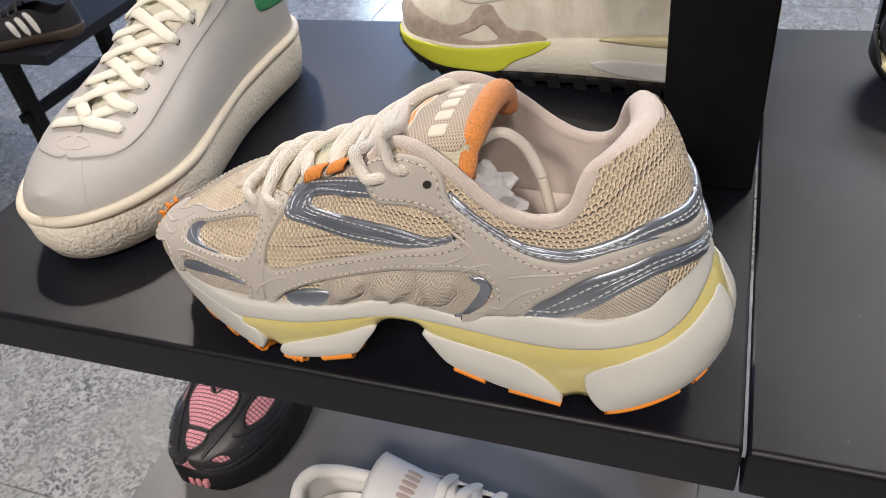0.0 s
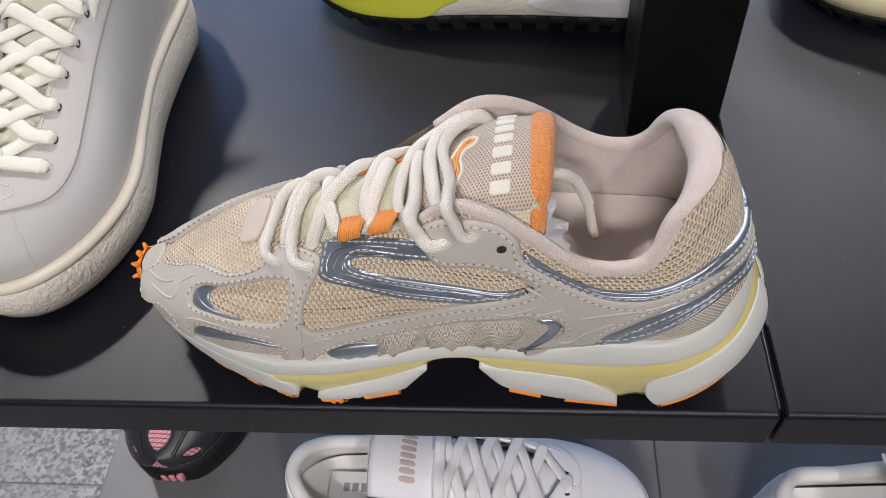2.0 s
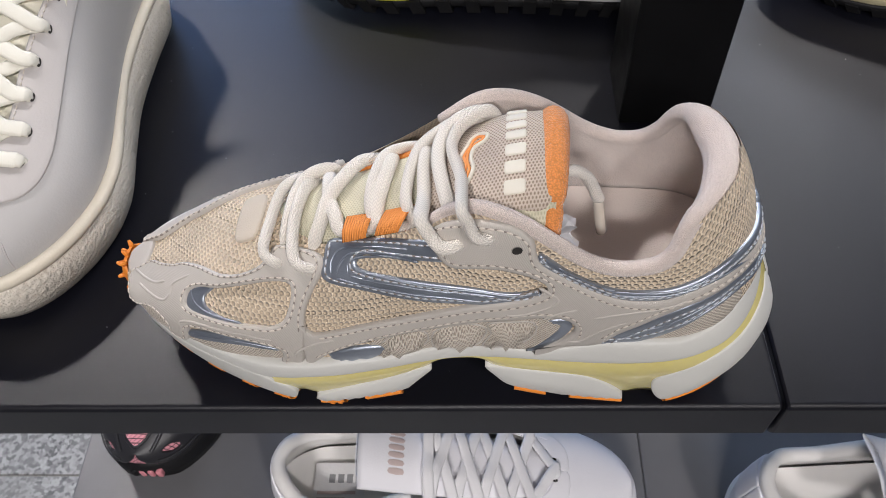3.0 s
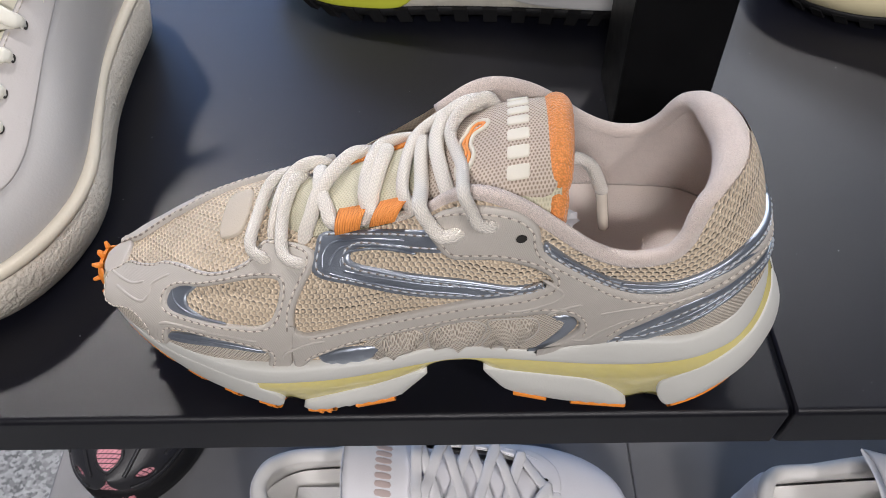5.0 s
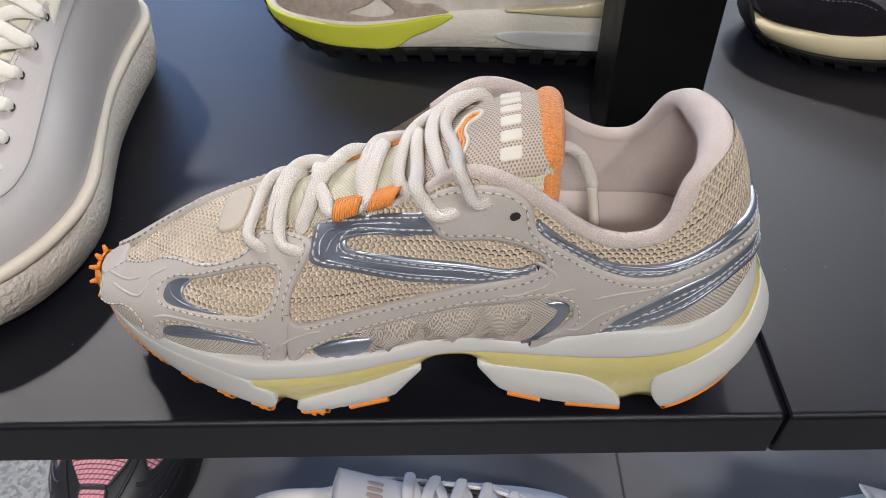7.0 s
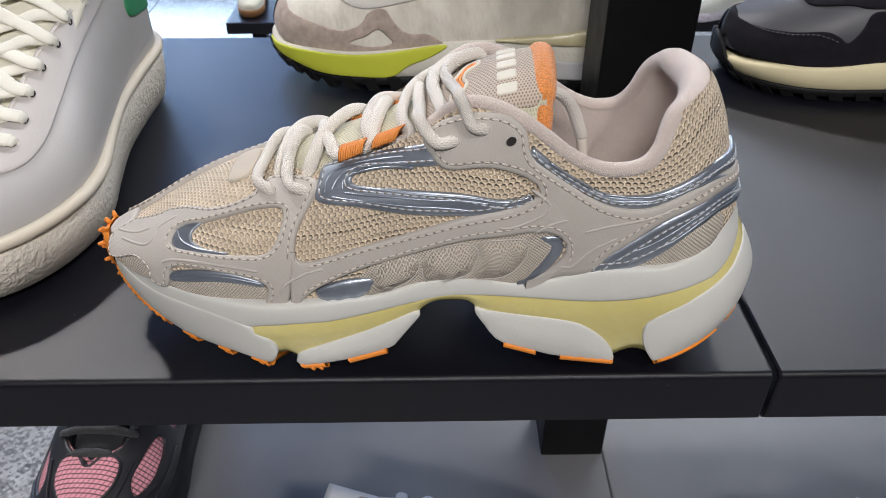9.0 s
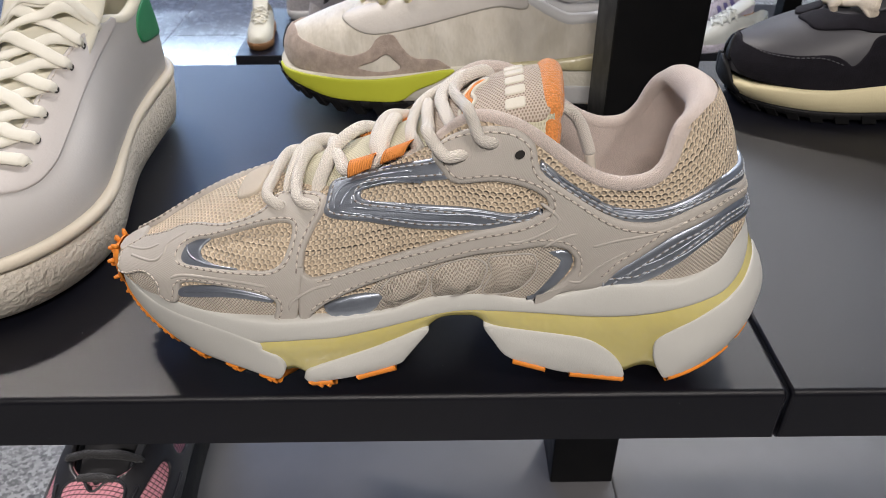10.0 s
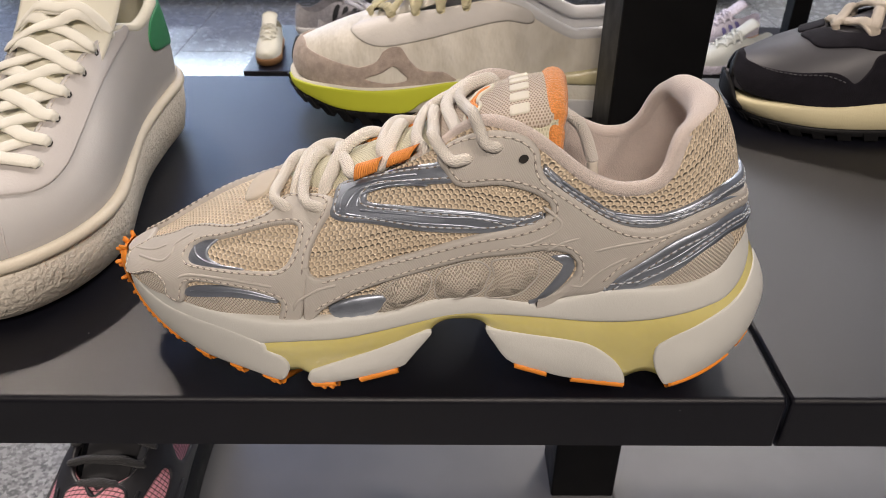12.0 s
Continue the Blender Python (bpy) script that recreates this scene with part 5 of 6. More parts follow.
c_wall = Wall(heel=[(0, 0.008), (0.02, 0.001), (0.05, 0.001)], toe=[(0, 0.281), (0.02, 0.289), (0.05, 0.286)],
              half=[(0, 0.040), (0.15, 0.0420), (0.3, 0.0410), (0.45, 0.0425), (0.58, 0.0490), (0.72, 0.0565), (0.86, 0.0545), (1, 0.048)],
              flare=[(0, 0.90), (0.015, 0.96), (0.035, 1.0), (0.05, 0.99)], heel_round=0.16, toe_round=0.28, toe_power=2.3)
C_OPEN = smooth([(0, 0.30), (0.12, 0.30), (0.22, 0.285), (0.30, 0.275), (0.36, 0.34), (0.41, 0.50), (0.443, 0.62), (0.483, 0.71), (0.516, 0.765), (0.566, 0.83), (0.613, 0.865), (0.663, 0.87), (0.70, 0.89), (0.735, 1.0), (1, 1.0)])
C_EYE = smooth([(0.43, 0.545), (0.485, 0.63), (0.536, 0.68), (0.586, 0.737), (0.636, 0.752), (0.685, 0.717), (0.73, 0.70)])


def c_reach(t):
    return C_OPEN(t) - C_EYE(t)


body(court, c_last, C_OPEN, LEATHER, CREAM_CLOTH, 0.004, insole=0.055)
part("sole", sole_ring(c_wall, lambda t: 0.0015, smooth([(0, 0.039), (0.4, 0.035), (0.7, 0.032), (1, 0.033)]), 0.0, 0.003), PEBBLE, court, "pebbled cream foam cupsole")
_t = np.concatenate([np.linspace(-0.999, 0, 120), np.linspace(0, 0.999, 120)[1:]])
_z = smooth([(0, 0.042), (0.4, 0.038), (0.7, 0.035), (1, 0.036)])
_l = c_wall.at(np.where(_t == 0, 1e-6, _t), _z(np.abs(_t)), np.full(len(_t), -0.0022))
part("welt", tube(_l, 0.0036, 10), WELT, court, "smooth cream welt")
c_tongue = court_tongue(c_last, 0.237, 0.066, 0.02, 0.030)
ct_ = part("tongue", c_tongue.body(), CREAM_CLOTH, court, "padded cream cloth tongue")
# lace stay with its stitched edge, on both sides, joined over the vamp
STAY = [(0.41, 0.49), (0.443, 0.61), (0.483, 0.70), (0.516, 0.755), (0.566, 0.82), (0.613, 0.855), (0.663, 0.86), (0.70, 0.88), (0.733, 0.985), (0.812, 0.985), (0.79, 0.68), (0.757, 0.555), (0.71, 0.53), (0.635, 0.562), (0.555, 0.54), (0.46, 0.47), (0.39, 0.40), (0.388, 0.44)]
for sg in (1, -1):
    q = STAY if sg > 0 else [(a, 2 - b) for a, b in STAY]
    st = part("lace_stay", patch(c_last, q, 0.0012, edge=0.001), LEATHER_WARM, court, "pale leather lace stay")
    part("stitching", stitches(c_last, [(a, b if sg > 0 else 2 - b) for a, b in [(0.445, 0.585), (0.483, 0.675), (0.516, 0.73), (0.566, 0.795), (0.613, 0.83), (0.663, 0.835), (0.70, 0.85)]], 0, 0.0013, closed=False), THREAD, st)
part("toe_seam", cord(c_last, [(0.809, 0.84), (0.844, 0.68), (0.877, 0.37), (0.885, 0.13)], -0.0001, 0.0005), LEATHER_WARM, court)
part("stitching", stitches(c_last, [(0.762, 1.0), (0.768, 0.91), (0.78, 0.86), (0.792, 0.93), (0.795, 1.0), (0.792, 1.07), (0.78, 1.14), (0.768, 1.09)], 0, 0.0013), THREAD, court)
c_eyes = [0.005 + 0.276 * (1 - math.cos(math.pi * t)) / 2 for t in (0.434, 0.486, 0.536, 0.586, 0.636, 0.685, 0.73)]
eyelets(court, c_last, C_OPEN, c_eyes, c_reach, True, 0.0016)
strap_laces(court, c_last, c_tongue, C_OPEN, c_eyes[::-1], CREAM_LACE, 0.0044, 0.26, c_reach)
heel_tab = [(0.0, 0.09), (0.12, 0.095), (0.22, 0.115), (0.30, 0.145), (0.332, 0.19), (0.315, 0.255), (0.2, 0.275), (0.1, 0.288), (0.0, 0.29)]
for sg in (1, -1):
    part("heel_tab", patch(c_last, [(a, b if sg > 0 else 2 - b) for a, b in heel_tab], 0.0012), GREEN, court, "green leather heel tab")
# printed tongue label: a green band over dark outlined lettering, kept as plain bars
part("tongue_print", patch(c_tongue, [(0.835, -0.75), (0.835, 0.75), (0.885, 0.75), (0.885, -0.75)], 0.0006, span=(0.14, 0.025), step=0.004, edge=0.0004), GREEN, ct_, "green printed band")
for i in range(7):
    v = -0.5 + i * 0.16
    part("print_bar", patch(c_tongue, [(0.847, v - 0.05), (0.847, v + 0.05), (0.873, v + 0.05), (0.873, v - 0.05)], 0.0003, span=(0.14, 0.025), step=0.004, edge=0.0002, lift=0.0006), CREAM_LACE, ct_, "pale printed bar")
    for u in (0.812, 0.91):
        part("print_bar", patch(c_tongue, [(u - 0.02, v - 0.055), (u - 0.02, v + 0.055), (u + 0.02, v + 0.055), (u + 0.02, v - 0.055)], 0.0003, span=(0.14, 0.025), step=0.004, edge=0.0002), INK, ct_, "dark printed bar")

# -- trail shoe with a lime sole
trail = thing("trail_shoe", pose(0.004, 0.318, 0, 0, 0, 172), "cream and taupe trail shoe with a lime midsole, behind the post", "shoe")
t_last, t_wall = court_last(0.97, 0.002, 1.0), court_wall(0.97, 0.95, 0.006)
RIPSTOP = Nodes("wrinkled cream ripstop")
_w = RIPSTOP.noise(1.0, 3, 0.5, RIPSTOP.vec("MULTIPLY", RIPSTOP.coord(), (70.0, 30.0, 38.0)))
RIPSTOP.set(Base_Color=RIPSTOP.mix(RIPSTOP.ramp(_w, 0.3, 0.7), (0.56, 0.52, 0.44), (0.70, 0.66, 0.58)), Roughness=0.58, Sheen_Weight=0.1)
RIPSTOP.bump(_w, 0.006, 0.7)
RIPSTOP = RIPSTOP.mat
TAUPE = suede("taupe suede", (0.42, 0.34, 0.29))
LIME = plain("lime foam", (0.56, 0.60, 0.05), 0.6, 0, 1200.0, 0.0001, 0.05)
OFF_FOAM = plain("off-white foam", (0.68, 0.65, 0.56), 0.7, 0, 400.0, 0.0006, 0.06)
GREY_FOAM = plain("pale grey foam", (0.60, 0.60, 0.60), 0.6)
PALE_YELLOW = plain("pale yellow plastic", (0.72, 0.65, 0.40), 0.25)
RUBBER = plain("black rubber", (0.009, 0.009, 0.010), 0.6, 0, 600.0, 0.0003, 0.2, Specular_IOR_Level=0.25)
body(trail, t_last, COURT_OPEN, RIPSTOP, GREY_FOAM, 0.005, insole=0.06)
T_TOP = smooth([(0, 0.046), (0.3, 0.043), (0.5, 0.040), (0.582, 0.0345), (0.655, 0.0318), (0.75, 0.0312), (0.88, 0.0290), (1, 0.033)])
T_LOW = smooth([(0, 0.016), (0.3, 0.013), (0.55, 0.012), (0.733, 0.0125), (0.80, 0.0165), (0.90, 0.0215), (1, 0.027)])
part("midsole", sole_ring(t_wall, T_LOW, T_TOP, 0.0, 0.002), OFF_FOAM, trail, "off-white foam midsole")
for sg in (1, -1):
    part("lime_midsole", patch(t_wall, [(sg * a, b) for a, b in [(0.50, 0.0385), (0.582, 0.0332), (0.655, 0.0304), (0.746, 0.0298), (0.88, 0.0275), (0.935, 0.0285), (0.90, 0.0228), (0.80, 0.0178), (0.733, 0.0136), (0.652, 0.0130), (0.594, 0.0136), (0.560, 0.0224), (0.526, 0.0290)]], 0.0012, span=(0.34, 1.0), edge=0.001), LIME, trail, "lime foam forefoot")
    part("heel_insert", patch(t_wall, [(sg * a, b) for a, b in [(0.06, 0.032), (0.2, 0.030), (0.40, 0.028), (0.43, 0.022), (0.36, 0.016), (0.2, 0.016), (0.06, 0.019)]], 0.0012, span=(0.34, 1.0)), GREY_FOAM, trail, "pale grey heel insert")
part("outsole", sole_ring(t_wall, lambda t: float(T_LOW(t)) - 0.006, lambda t: float(T_LOW(t)) + 0.001, 0.0006, 0.001), RUBBER, trail, "black rubber outsole")
for tau in np.linspace(0.04, 0.96, 21):
    for sg in (1, -1):
        z = float(T_LOW(tau)) - 0.005
        rows = [t_wall.at(np.full(4, sg * (tau + d)), np.array([z + 0.006, z + 0.006, z - 0.005, z - 0.005]), np.array([-0.012, 0.0028, 0.0016, -0.012])) for d in (-0.011, 0.011)]
        v, f = grid_mesh(rows, wrap_v=True)
        part("lug", (v, f + [(0, 1, 2, 3), (7, 6, 5, 4)]), RUBBER, trail, soft=False)
MUD = [(0.45, 0.0), (0.60, 0.0), (0.74, 0.0), (0.88, 0.02), (0.962, 0.26), (0.972, 0.6), (0.965, 0.98), (0.93, 0.98), (0.885, 0.70), (0.846, 0.459), (0.766, 0.276), (0.70, 0.185), (0.68, 0.18), (0.655, 0.218), (0.646, 0.305), (0.632, 0.33), (0.616, 0.314),
       (0.593, 0.196), (0.569, 0.122), (0.532, 0.103), (0.505, 0.055)]
HOLE = [(0.672, 0.075), (0.64, 0.12), (0.622, 0.165), (0.605, 0.12), (0.594, 0.065), (0.632, 0.045)]
for sg in (1, -1):
    f = lambda q: [(a, b if sg > 0 else 2 - b) for a, b in q]
    part("mudguard", patch(t_last, f(MUD), 0.0014, [f(HOLE)]), TAUPE, trail, "taupe suede toe guard")
    part("eyestay", patch(t_last, f([(0.385, 0.33), (0.42, 0.42), (0.46, 0.49), (0.52, 0.55), (0.58, 0.615), (0.64, 0.685), (0.685, 0.755), (0.72, 0.76), (0.737, 0.69), (0.728, 0.59), (0.695, 0.4425), (0.661, 0.36), (0.625, 0.339), (0.566, 0.345), (0.5, 0.355), (0.44, 0.34), (0.40, 0.29), (0.385, 0.29)]), 0.0016, puff=0.0006), plain("pale grey trim", (0.58, 0.55, 0.51), 0.5) if sg > 0 else GREY_FOAM, trail, "pale grey eyestay band")
    part("heel_panel", patch(t_last, f([(0.02, 0.03), (0.12, 0.03), (0.22, 0.05), (0.17, 0.16), (0.10, 0.25), (0.02, 0.26)]), 0.0014), TAUPE, trail, "taupe suede heel panel")
    part("heel_bumper", patch(t_wall, [(sg * a, b) for a, b in [(0.02, 0.058), (0.15, 0.060), (0.30, 0.050), (0.42, 0.043), (0.30, 0.041), (0.15, 0.043), (0.02, 0.044)]], 0.002, span=(0.34, 1.0), puff=0.002), PALE_YELLOW, trail, "pale yellow heel clip")
part("toe_cap", patch(t_last, [(0.94, 0.2), (0.985, 0.3), (0.99, 1.0), (0.985, 1.7), (0.94, 1.8), (0.95, 1.4), (0.945, 1.0), (0.95, 0.6)], 0.002), RUBBER, trail, "black rubber toe cap")
t_tongue = court_tongue(t_last, 0.232, 0.095, 0.05)
part("tongue", t_tongue.body(), RIPSTOP, trail)
YELLOW_LACE = ribbed("pale yellow lace", (0.80, 0.72, 0.46), 0.0014, 0.0003, 0.8, 0.3)
strap_laces(trail, t_last, t_tongue, COURT_OPEN, [0.225, 0.205, 0.185, 0.165, 0.145], YELLOW_LACE, 0.0036, 0.5, 0.06)

# -- black suede runner with a cream sole
runner = thing("black_runner", pose(0.352, 0.296, 0, 0, 0, 172), "black suede and grey nylon runner with a cream midsole", "shoe")
r_last, r_wall = court_last(0.97, -0.002, 1.0), court_wall(0.97, 0.95, 0.006)
NYLON = plain("grey nylon", (0.06, 0.06, 0.068), 0.5, 0, 1500.0, 0.0001, 0.15, 12.0)
BLACK_SUEDE = suede("black suede", (0.011, 0.010, 0.014), 0.03)
CREAM_FOAM = plain("cream foam", (0.74, 0.66, 0.42), 0.6, 0, 900.0, 0.0002, 0.04)
body(runner, r_last, COURT_OPEN, NYLON, BLACK_SUEDE, 0.005, insole=0.05)
R_TOP = smooth([(0, 0.040), (0.3, 0.036), (0.5, 0.033), (0.59, 0.0305), (0.65, 0.0270), (0.75, 0.0245), (0.87, 0.0215), (1, 0.021)])
R_LOW = smooth([(0, 0.012), (0.3, 0.010), (0.6, 0.009), (0.75, 0.0085), (0.88, 0.0095), (0.96, 0.014), (1, 0.018)])
part("midsole", sole_ring(r_wall, R_LOW, R_TOP, 0.0, 0.002), CREAM_FOAM, runner, "cream foam midsole")
part("outsole", sole_ring(r_wall, lambda t: float(R_LOW(t)) - 0.005, lambda t: float(R_LOW(t)) + 0.001, 0.0006, 0.001), RUBBER, runner, "black rubber outsole")
for tau in np.linspace(0.05, 0.95, 19):
    for sg in (1, -1):
        z = float(R_LOW(tau)) - 0.004
        rows = [r_wall.at(np.full(4, sg * (tau + d)), np.array([z + 0.003, z + 0.003, z - 0.0035, z - 0.0035]), np.array([-0.012, 0.0018, 0.0010, -0.012])) for d in (-0.013, 0.013)]
        v, f = grid_mesh(rows, wrap_v=True)
        part("lug", (v, f + [(0, 1, 2, 3), (7, 6, 5, 4)]), RUBBER, runner, soft=False)
R_MUD = [(0.40, 0.0), (0.60, 0.0), (0.76, 0.0), (0.90, 0.03), (0.975, 0.4), (0.968, 0.98), (0.925, 0.98), (0.915, 0.66), (0.841, 0.42), (0.767, 0.32), (0.70, 0.30), (0.67, 0.24), (0.648, 0.18), (0.635, 0.28), (0.625, 0.42), (0.56, 0.34), (0.44, 0.28), (0.40, 0.2)]
for sg in (1, -1):
    f = lambda q: [(a, b if sg > 0 else 2 - b) for a, b in q]
    mg = part("mudguard", patch(r_last, f(R_MUD), 0.0014), BLACK_SUEDE, runner, "black suede toe guard")
    part("stitching", stitches(r_last, f([(0.90, 0.58), (0.835, 0.38), (0.767, 0.29), (0.71, 0.27), (0.665, 0.19)]), 0, 0.0016, closed=False), plain("dark thread", (0.10, 0.10, 0.11), 0.7) if sg > 0 else THREAD, mg)
    part("eyestay", patch(r_last, f([(0.40, 0.36), (0.46, 0.50), (0.56, 0.60), (0.66, 0.71), (0.705, 0.86), (0.718, 0.98), (0.765, 0.98), (0.755, 0.80), (0.735, 0.64), (0.67, 0.54), (0.62, 0.44), (0.48, 0.34), (0.42, 0.24)]), 0.0016), BLACK_SUEDE, runner, "black suede eyestay")
    part("heel_panel", patch(r_last, f([(0.02, 0.03), (0.14, 0.03), (0.30, 0.03), (0.26, 0.10), (0.17, 0.2), (0.10, 0.26), (0.02, 0.27)]), 0.0014), BLACK_SUEDE, runner, "black suede heel panel")
for sg in (1, -1):
    part("toe_bumper", patch(r_wall, [(sg * a, b) for a, b in [(0.885, 0.0125), (0.90, 0.020), (0.93, 0.029), (0.96, 0.033), (0.998, 0.034), (0.998, 0.018), (0.95, 0.0135)]], 0.0016, span=(0.34, 1.0), edge=0.0018), RUBBER, runner, "black rubber toe bumper")
part("toe_cap", patch(r_last, [(0.955, 0.15), (0.99, 0.3), (0.993, 1.0), (0.99, 1.7), (0.955, 1.85), (0.965, 1.4), (0.96, 1.0), (0.965, 0.6)], 0.002), RUBBER, runner, "black rubber toe cap")
r_tongue = court_tongue(r_last, 0.232, 0.095, 0.05)
part("tongue", r_tongue.body(), NYLON, runner)
CREAM_FAT = ribbed("cream fat lace", (0.80, 0.70, 0.58), 0.0014, 0.0003, 0.85, 0.3)
strap_laces(runner, r_last, r_tongue, COURT_OPEN, [0.225, 0.203, 0.181, 0.159], CREAM_FAT, 0.0044, 0.55, 0.03)

# -- pink and black runner on the lower shelf
pink = thing("pink_runner", pose(-0.408, 0.350, LOW, 0, 0, -92), "black runner with pink mesh on the lower shelf", "shoe")
p_last, p_wall = court_last(1.0, 0.014, 0.9), court_wall(1.02, 0.95, 0.008)
PINK = gridded("pink mesh", (0.84, 0.36, 0.42), (0.035, 0.025, 0.03), (0.0036, 0.0036))
BLACK_FILM = plain("black film", (0.022, 0.022, 0.026), 0.4, 0, 700.0, 0.0001, 0.2)
BLACK_CLOTH = plain("black cloth", (0.025, 0.025, 0.028), 0.9, 0, 1500.0, 0.0003, 0.2)
body(pink, p_last, COURT_OPEN, PINK, BLACK_CLOTH, 0.005, insole=0.05)
part("sole", sole_ring(p_wall, smooth([(0, 0.004), (0.6, 0.001), (0.8, 0.006), (1, 0.028)]), smooth([(0, 0.05), (0.5, 0.042), (0.8, 0.042), (1, 0.050)]), 0.0, 0.004), RUBBER, pink, "black foam sole")
P_CAGE = [(0.30, 0.02), (0.60, 0.02), (0.80, 0.02), (0.92, 0.1), (0.985, 0.5), (0.985, 0.995), (0.90, 0.995), (0.80, 0.995), (0.725, 0.995), (0.70, 0.86), (0.66, 0.72), (0.56, 0.60), (0.46, 0.50), (0.40, 0.36), (0.34, 0.20)]
P_H1 = [(0.63, 0.30), (0.70, 0.30), (0.755, 0.42), (0.735, 0.55), (0.68, 0.52), (0.63, 0.42)]
P_H2 = [(0.45, 0.10), (0.55, 0.14), (0.585, 0.30), (0.56, 0.46), (0.50, 0.36)]
P_H3 = [(0.845, 0.20), (0.875, 0.26), (0.895, 0.42), (0.87, 0.42), (0.845, 0.30)]
for sg in (1, -1):
    f = lambda q: [(a, b if sg > 0 else 2 - b) for a, b in q]
    part("cage", patch(p_last, f(P_CAGE), 0.0024, [f(P_H1), f(P_H2), f(P_H3)], edge=0.002), BLACK_FILM, pink, "black moulded cage")
    for q in ([(0.60, 0.14), (0.70, 0.17), (0.80, 0.26)], [(0.80, 0.52), (0.78, 0.40), (0.70, 0.24)], [(0.92, 0.62), (0.86, 0.66), (0.78, 0.64), (0.70, 0.62)], [(0.93, 0.30), (0.86, 0.14), (0.76, 0.08)]):
        part("cage_rib", cord(p_last, f(q), 0.0026, 0.0016), BLACK_FILM, pink)
for q in ([(0.825, 0.86), (0.80, 0.80), (0.76, 0.72), (0.715, 0.74), (0.705, 0.90), (0.73, 1.0), (0.705, 1.1), (0.715, 1.26), (0.76, 1.28), (0.80, 1.2), (0.825, 1.14), (0.828, 1.0)], [(0.835, 0.86), (0.833, 1.0), (0.835, 1.14), (0.87, 1.16), (0.91, 1.06), (0.918, 1.0), (0.91, 0.94), (0.87, 0.84)]):
    part("vamp_panel", patch(p_last, q, 0.0008, lift=0.0024, puff=0.0012), PINK, pink, "pink ribbed mesh panel")
    part("cage_rib", cord(p_last, q, 0.0026, 0.0014, True), BLACK_FILM, pink)
for y in (-0.010, -0.003, 0.004, 0.011):
    part("toe_lug", box(0.279, y, 0.030, 0.289, y + 0.005, 0.040, 0.0015), plain("pink rubber", (0.75, 0.28, 0.32), 0.5) if y == -0.003 else bpy.data.materials["pink rubber"] if y > 0 else RUBBER, pink)
p_tongue = court_tongue(p_last, 0.232, 0.095, 0.05)
part("tongue", p_tongue.body(), BLACK_CLOTH, pink)
BLACK_LACE = braid("black lace", (0.04, 0.04, 0.042))
strap_laces(pink, p_last, p_tongue, COURT_OPEN, [0.225, 0.207, 0.189, 0.171, 0.153], BLACK_LACE, 0.003, 0.7, 0.08, cross=False)

# -- white court shoes on the lower shelf
def white_trainer(m, label, lining, emblem):
    root = thing("white_trainer", m, label, "shoe")
    a, b = court_last(1.0, 0.0, 0.98), court_wall(0.95, 0.94)
    body(root, a, COURT_OPEN, BRIGHT_LEATHER, lining, 0.0055, insole=0.045, collar_mat=lining)
    part("sole", sole_ring(b, lambda t: 0.0, smooth([(0, 0.032), (0.5, 0.028), (1, 0.030)]), 0.0, 0.003), BRIGHT_LEATHER, root, "white rubber cupsole")
    tg = court_tongue(a, 0.232, 0.080, -0.02, 0.026)
    tong = part("tongue", tg.body(), BRIGHT_LEATHER, root, "white leather tongue")
    for sg in (1, -1):
        f = lambda q: [(s, g if sg > 0 else 2 - g) for s, g in q]
        st = part("lace_stay", patch(a, f([(0.38, 0.27), (0.42, 0.40), (0.50, 0.53), (0.60, 0.625), (0.68, 0.76), (0.72, 0.98), (0.745, 0.98), (0.735, 0.76), (0.68, 0.56), (0.58, 0.44), (0.48, 0.34), (0.42, 0.22)]), 0.0012), BRIGHT_LEATHER, root, "white leather lace stay")
        part("stitching", stitches(a, f([(0.43, 0.36), (0.52, 0.50), (0.62, 0.58), (0.70, 0.72)]), 0, 0.0013, closed=False), BRIGHT_LEATHER, st)
        part("heel_patch", patch(a, f([(0.0, 0.10), (0.14, 0.09), (0.20, 0.14), (0.14, 0.22), (0.0, 0.28)]), 0.0012), BRIGHT_LEATHER, root, "white leather heel patch")
    eyelets(root, a, COURT_OPEN, [0.13, 0.15, 0.17, 0.19, 0.21, 0.228], 0.07, True, 0.0016)
    strap_laces(root, a, tg, COURT_OPEN, [0.228, 0.21, 0.19, 0.17, 0.15, 0.13], WHITE_LACE, 0.0042, 0.3, 0.07)
    return root, a, tg, tong


WHITE_LINING = plain("white lining", (0.84, 0.82, 0.79), 0.9, 0, 1500.0, 0.0002, 0.04)
GOLD = plain("gold foil", (0.55, 0.40, 0.12), 0.3, 0.9)
ROSE = plain("rose print", (0.62, 0.50, 0.47), 0.5)
w1, a1, tg1, tong1 = white_trainer(pose(-0.308, 0.052, LOW, 0, 0, 0), "white leather court shoe with white laces on the lower shelf", WHITE_LINING, None)
for i in range(7):
    u = 0.80
    v = 0.66 - i * 0.20
    part("print_bar", patch(tg1, [(u, v - 0.065), (u, v + 0.065), (u + 0.06, v + 0.065), (u + 0.06, v - 0.065)], 0.0003, span=(0.14, 0.025), step=0.004, edge=0.0002), ROSE, tong1, "rose printed bar")
part("insole_label", box(0.035, -0.020, 0.0492, 0.075, 0.014, 0.0497, 0), plain("label paper", (0.80, 0.79, 0.78), 0.7), w1, "white paper label on the insole", soft=False)
GREY_PRINT = plain("grey print", (0.30, 0.30, 0.30), 0.7)
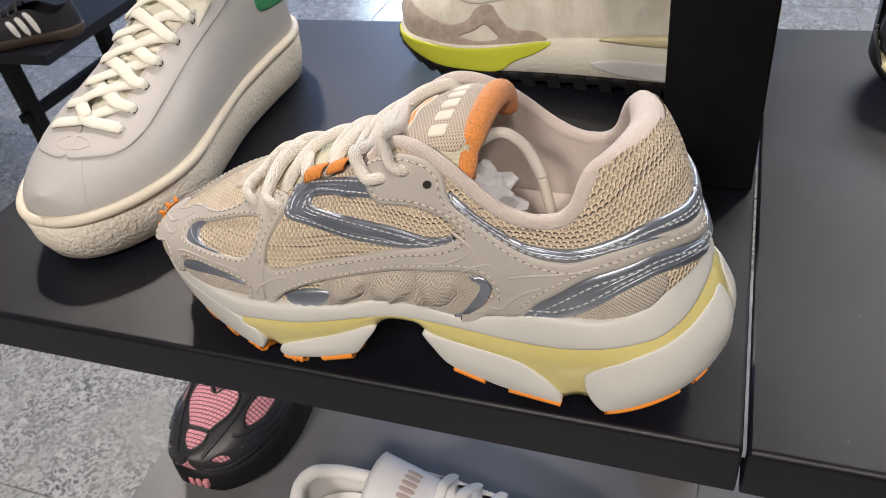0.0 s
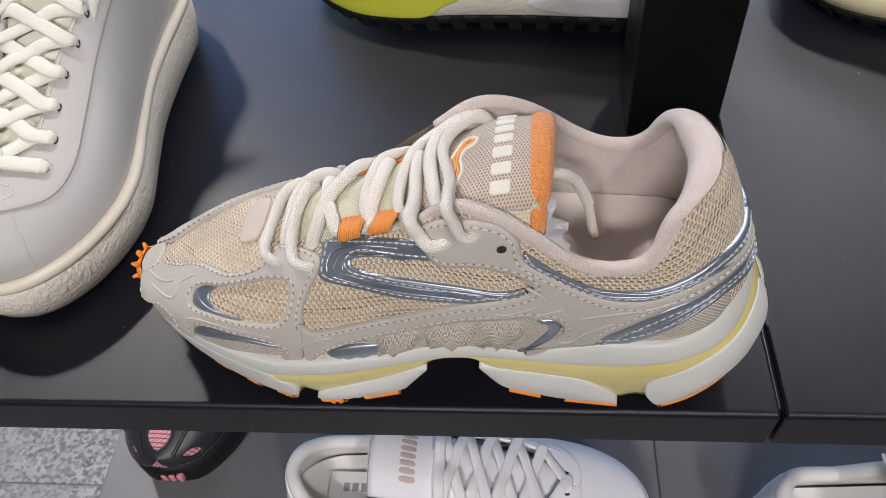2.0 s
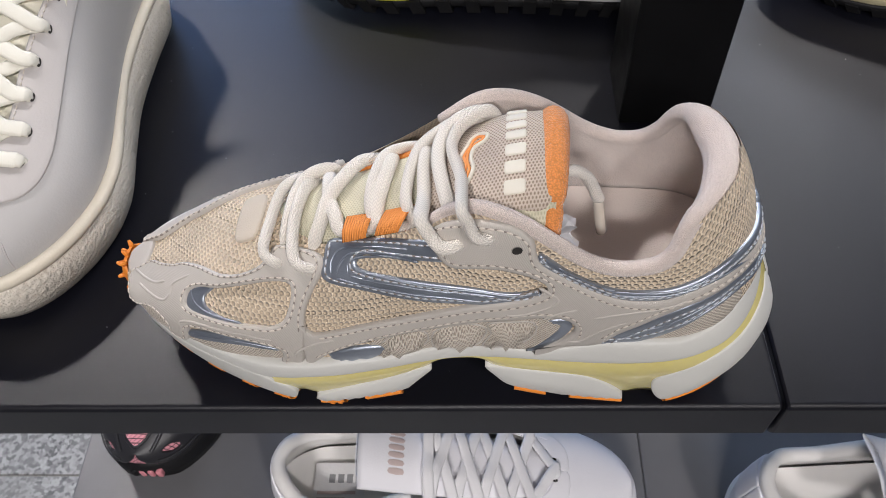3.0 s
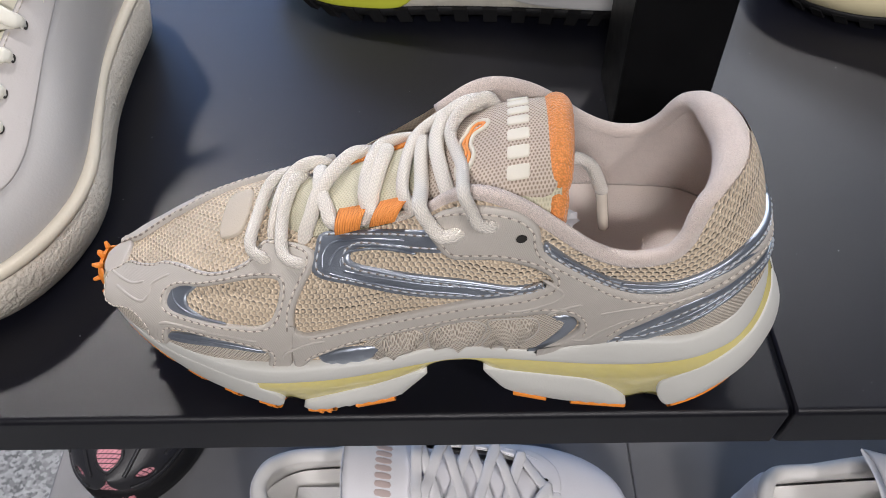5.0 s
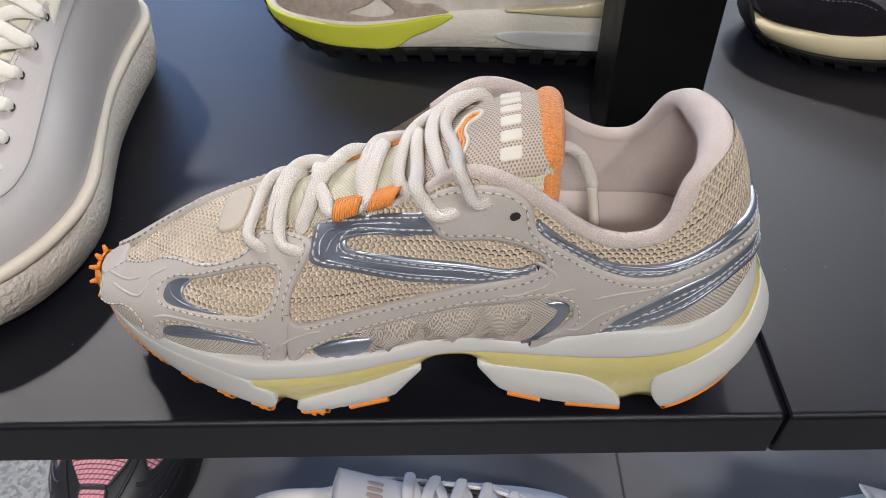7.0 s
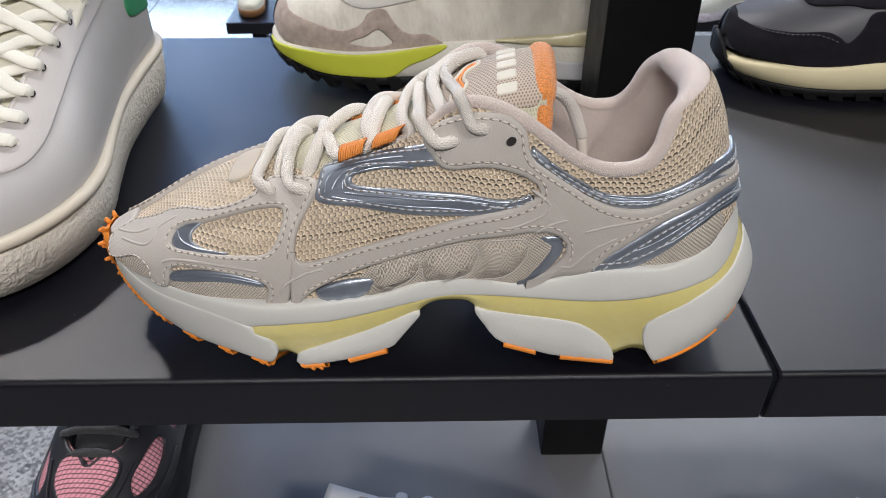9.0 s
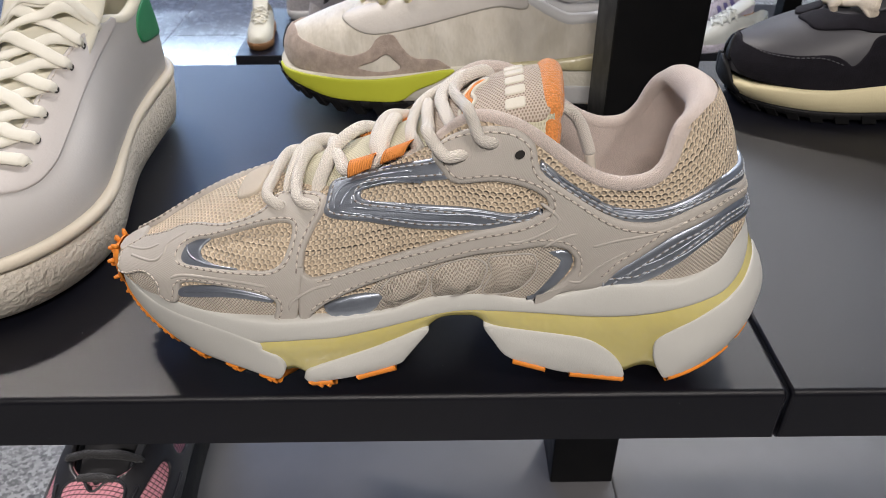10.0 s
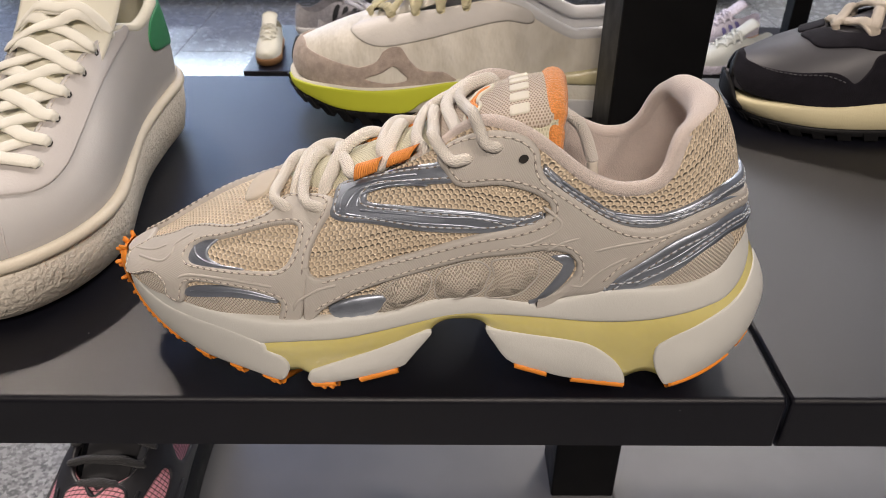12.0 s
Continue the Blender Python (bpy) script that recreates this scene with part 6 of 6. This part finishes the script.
for x in (0.0465, 0.0535, 0.0605, 0.0675):
    part("print_bar", box(x, -0.002, 0.0497, x + 0.0048, 0.0048, 0.0500, 0), GREY_PRINT, w1, soft=False)
for x0, y0, x1, y1 in ((0.038, -0.011, 0.068, -0.0085), (0.038, -0.016, 0.060, -0.0135)):
    part("print_bar", box(x0, y0, 0.0497, x1, y1, 0.0500, 0), ROSE, w1, soft=False)
w2, a2, tg2, tong2 = white_trainer(pose(0.045, 0.035, LOW, 0, 0, 0), "white leather court shoe with a small gold emblem", WHITE_LINING, GOLD)
part("emblem", cord(a2, [(0.10, 1.86), (0.125, 1.85), (0.13, 1.89), (0.145, 1.90), (0.15, 1.93)], 0.0018, 0.0018), GOLD, w2, "small gold emblem")

# ---- further back in the shop ----
def display_table(name, x0, y0, x1, y1, z, label, legs=(), rail=None, bars=()):
    root = thing(name, pose(x0, y0, z), label, "table")
    part("tabletop", box(0, 0, -0.03, x1 - x0, y1 - y0, 0, 0.002), BLACK_SHELF, root, soft=False)
    for lx, ly in legs:
        part("leg", box(lx, ly, FLOOR - z, lx + 0.04, ly + 0.04, -0.0305, 0.002), BLACK_STEEL, root, soft=False)
    if rail is not None:
        part("lower_shelf", box(0.02, 0.02, rail - 0.025, x1 - x0 - 0.02, y1 - y0 - 0.02, rail, 0.002), BLACK_SHELF, root, soft=False)
    for bx, bz in bars:
        part("rail", box(bx + 0.006, 0.0, bz - 0.026, bx + 0.034, y1 - y0, bz, 0.002), BLACK_STEEL, root, soft=False)
    return root


display_table("display_table", -0.675, 1.66, 1.35, 2.06, -0.45, "low black display table with small sneakers", ((0.02, 0.18), (1.95, 0.18), (1.0, 0.18)))
tagged(part("post_4", box(0.80, 1.86, -0.449, 0.85, 1.91, 1.2, 0.002), BLACK_STEEL, soft=False), "square black steel post on the far display", "post", kind="structure")
display_table("display_table", -2.6, 1.16, -1.66, 1.60, -0.45, "black display table with a black sneaker", ((0.02, 0.02), (0.73, 0.02), (0.02, 0.38), (0.73, 0.38)), None, ((0.02, -0.19), (0.73, -0.19)))
display_table("display_table", -2.6, 4.05, 1.6, 4.55, -0.62, "long low black display bench", ((0.1, 0.2), (4.0, 0.2), (2.0, 0.2)), -0.2)


def far_shoe(m, label, upper, sole, stripe=None, lining=None):
    root = thing("far_sneaker", m, label, "shoe", "sneakers on the far displays")
    a, b = court_last(0.92, 0.0, 0.98), court_wall(0.9, 0.95)
    part("upper", skin_sheet(a, COURT_OPEN, 0.0, nt=50, ng=12), upper, root)
    part("lining", skin_sheet(a, lambda t: COURT_OPEN(t) - 0.004, -0.004, 0.0, 0.69, 30, 8, True), lining or upper, root)
    part("sole", sole_ring(b, lambda t: 0.0, smooth([(0, 0.030), (0.5, 0.026), (1, 0.028)]), 0.0, 0.003, 40), sole, root)
    tg = court_tongue(a, 0.232, 0.085, 0.06, 0.026)
    part("tongue", tg.body(16, 10), lining or upper, root)
    if stripe:
        for i in range(3):
            x = 0.40 + i * 0.06
            for sg in (1, -1):
                q = [(x, 0.04), (x + 0.028, 0.04), (x + 0.075, 0.40), (x + 0.047, 0.40)]
                part("stripe", patch(a, [(s, g if sg > 0 else 2 - g) for s, g in q], 0.001, grid=0.01, step=0.006), stripe, root)
    strap_laces(root, a, tg, COURT_OPEN, [0.222, 0.196, 0.170, 0.144], lining or upper, 0.004, 0.4, 0.06)
    return root


GUM = plain("gum rubber", (0.34, 0.17, 0.07), 0.6)
GREY_SUEDE = suede("grey suede", (0.42, 0.40, 0.41))
LAVENDER = suede("lavender grey suede", (0.62, 0.58, 0.66))
VIOLET = plain("violet leather", (0.16, 0.14, 0.34), 0.5)
far_shoe(pose(-0.633, 1.90, -0.45, 0, 0, -86) @ Matrix.Scale(0.74, 4), "cream sneaker with a gum sole, toe towards the table edge", CREAM_CLOTH, GUM)
far_shoe(pose(-0.585, 1.95, -0.45, 0, 0, 25), "grey suede sneaker with three dark stripes", GREY_SUEDE, GREY_FOAM, INK)
far_shoe(pose(-0.50, 1.80, -0.45, 0, 0, 30), "grey suede sneaker with three dark stripes", GREY_SUEDE, GREY_FOAM, INK)
far_shoe(pose(0.745, 1.93, -0.45, 0, 0, 200) @ Matrix.Scale(0.86, 4), "lavender sneaker with violet stripes and gum sole", LAVENDER, GUM, VIOLET)
far_shoe(pose(0.715, 1.75, -0.45, 0, 0, 200) @ Matrix.Scale(0.86, 4), "pale sneaker with pink trim", plain("pale grey knit", (0.62, 0.64, 0.60), 0.8), LAVENDER)
far_shoe(pose(-1.63, 1.30, -0.449, 0, 0, 205), "black sneaker with three white stripes", BLACK_FILM, plain("dark gum rubber", (0.05, 0.032, 0.02), 0.6), WHITE_LINING, BLACK_FILM)
far_shoe(pose(0.30, 4.2, -0.62, 0, 0, 60), "grey suede sneaker with three dark stripes", GREY_SUEDE, GREY_FOAM, INK)
far_shoe(pose(-0.6, 4.2, -0.62, 0, 0, 70), "white trainer on the far bench", BRIGHT_LEATHER, BRIGHT_LEATHER)

# granite tiles, each a slab with a bevelled edge
_me = None
floor = bpy.data.objects["floor"]
for i in range(-5, 7):
    for j in range(-5, 11):
        if _me is None:
            t = part("tile", box(-0.2985, -0.2985, -0.012, 0.2985, 0.2985, 0.0, 0.001, 1), GRANITE, floor, soft=False)
            _me = t.data
        else:
            t = new("tile", _me)
            t.parent = floor
        t.location = (-0.81 + 0.3 + i * 0.6, 0.30 + 0.3 + j * 0.6, FLOOR)
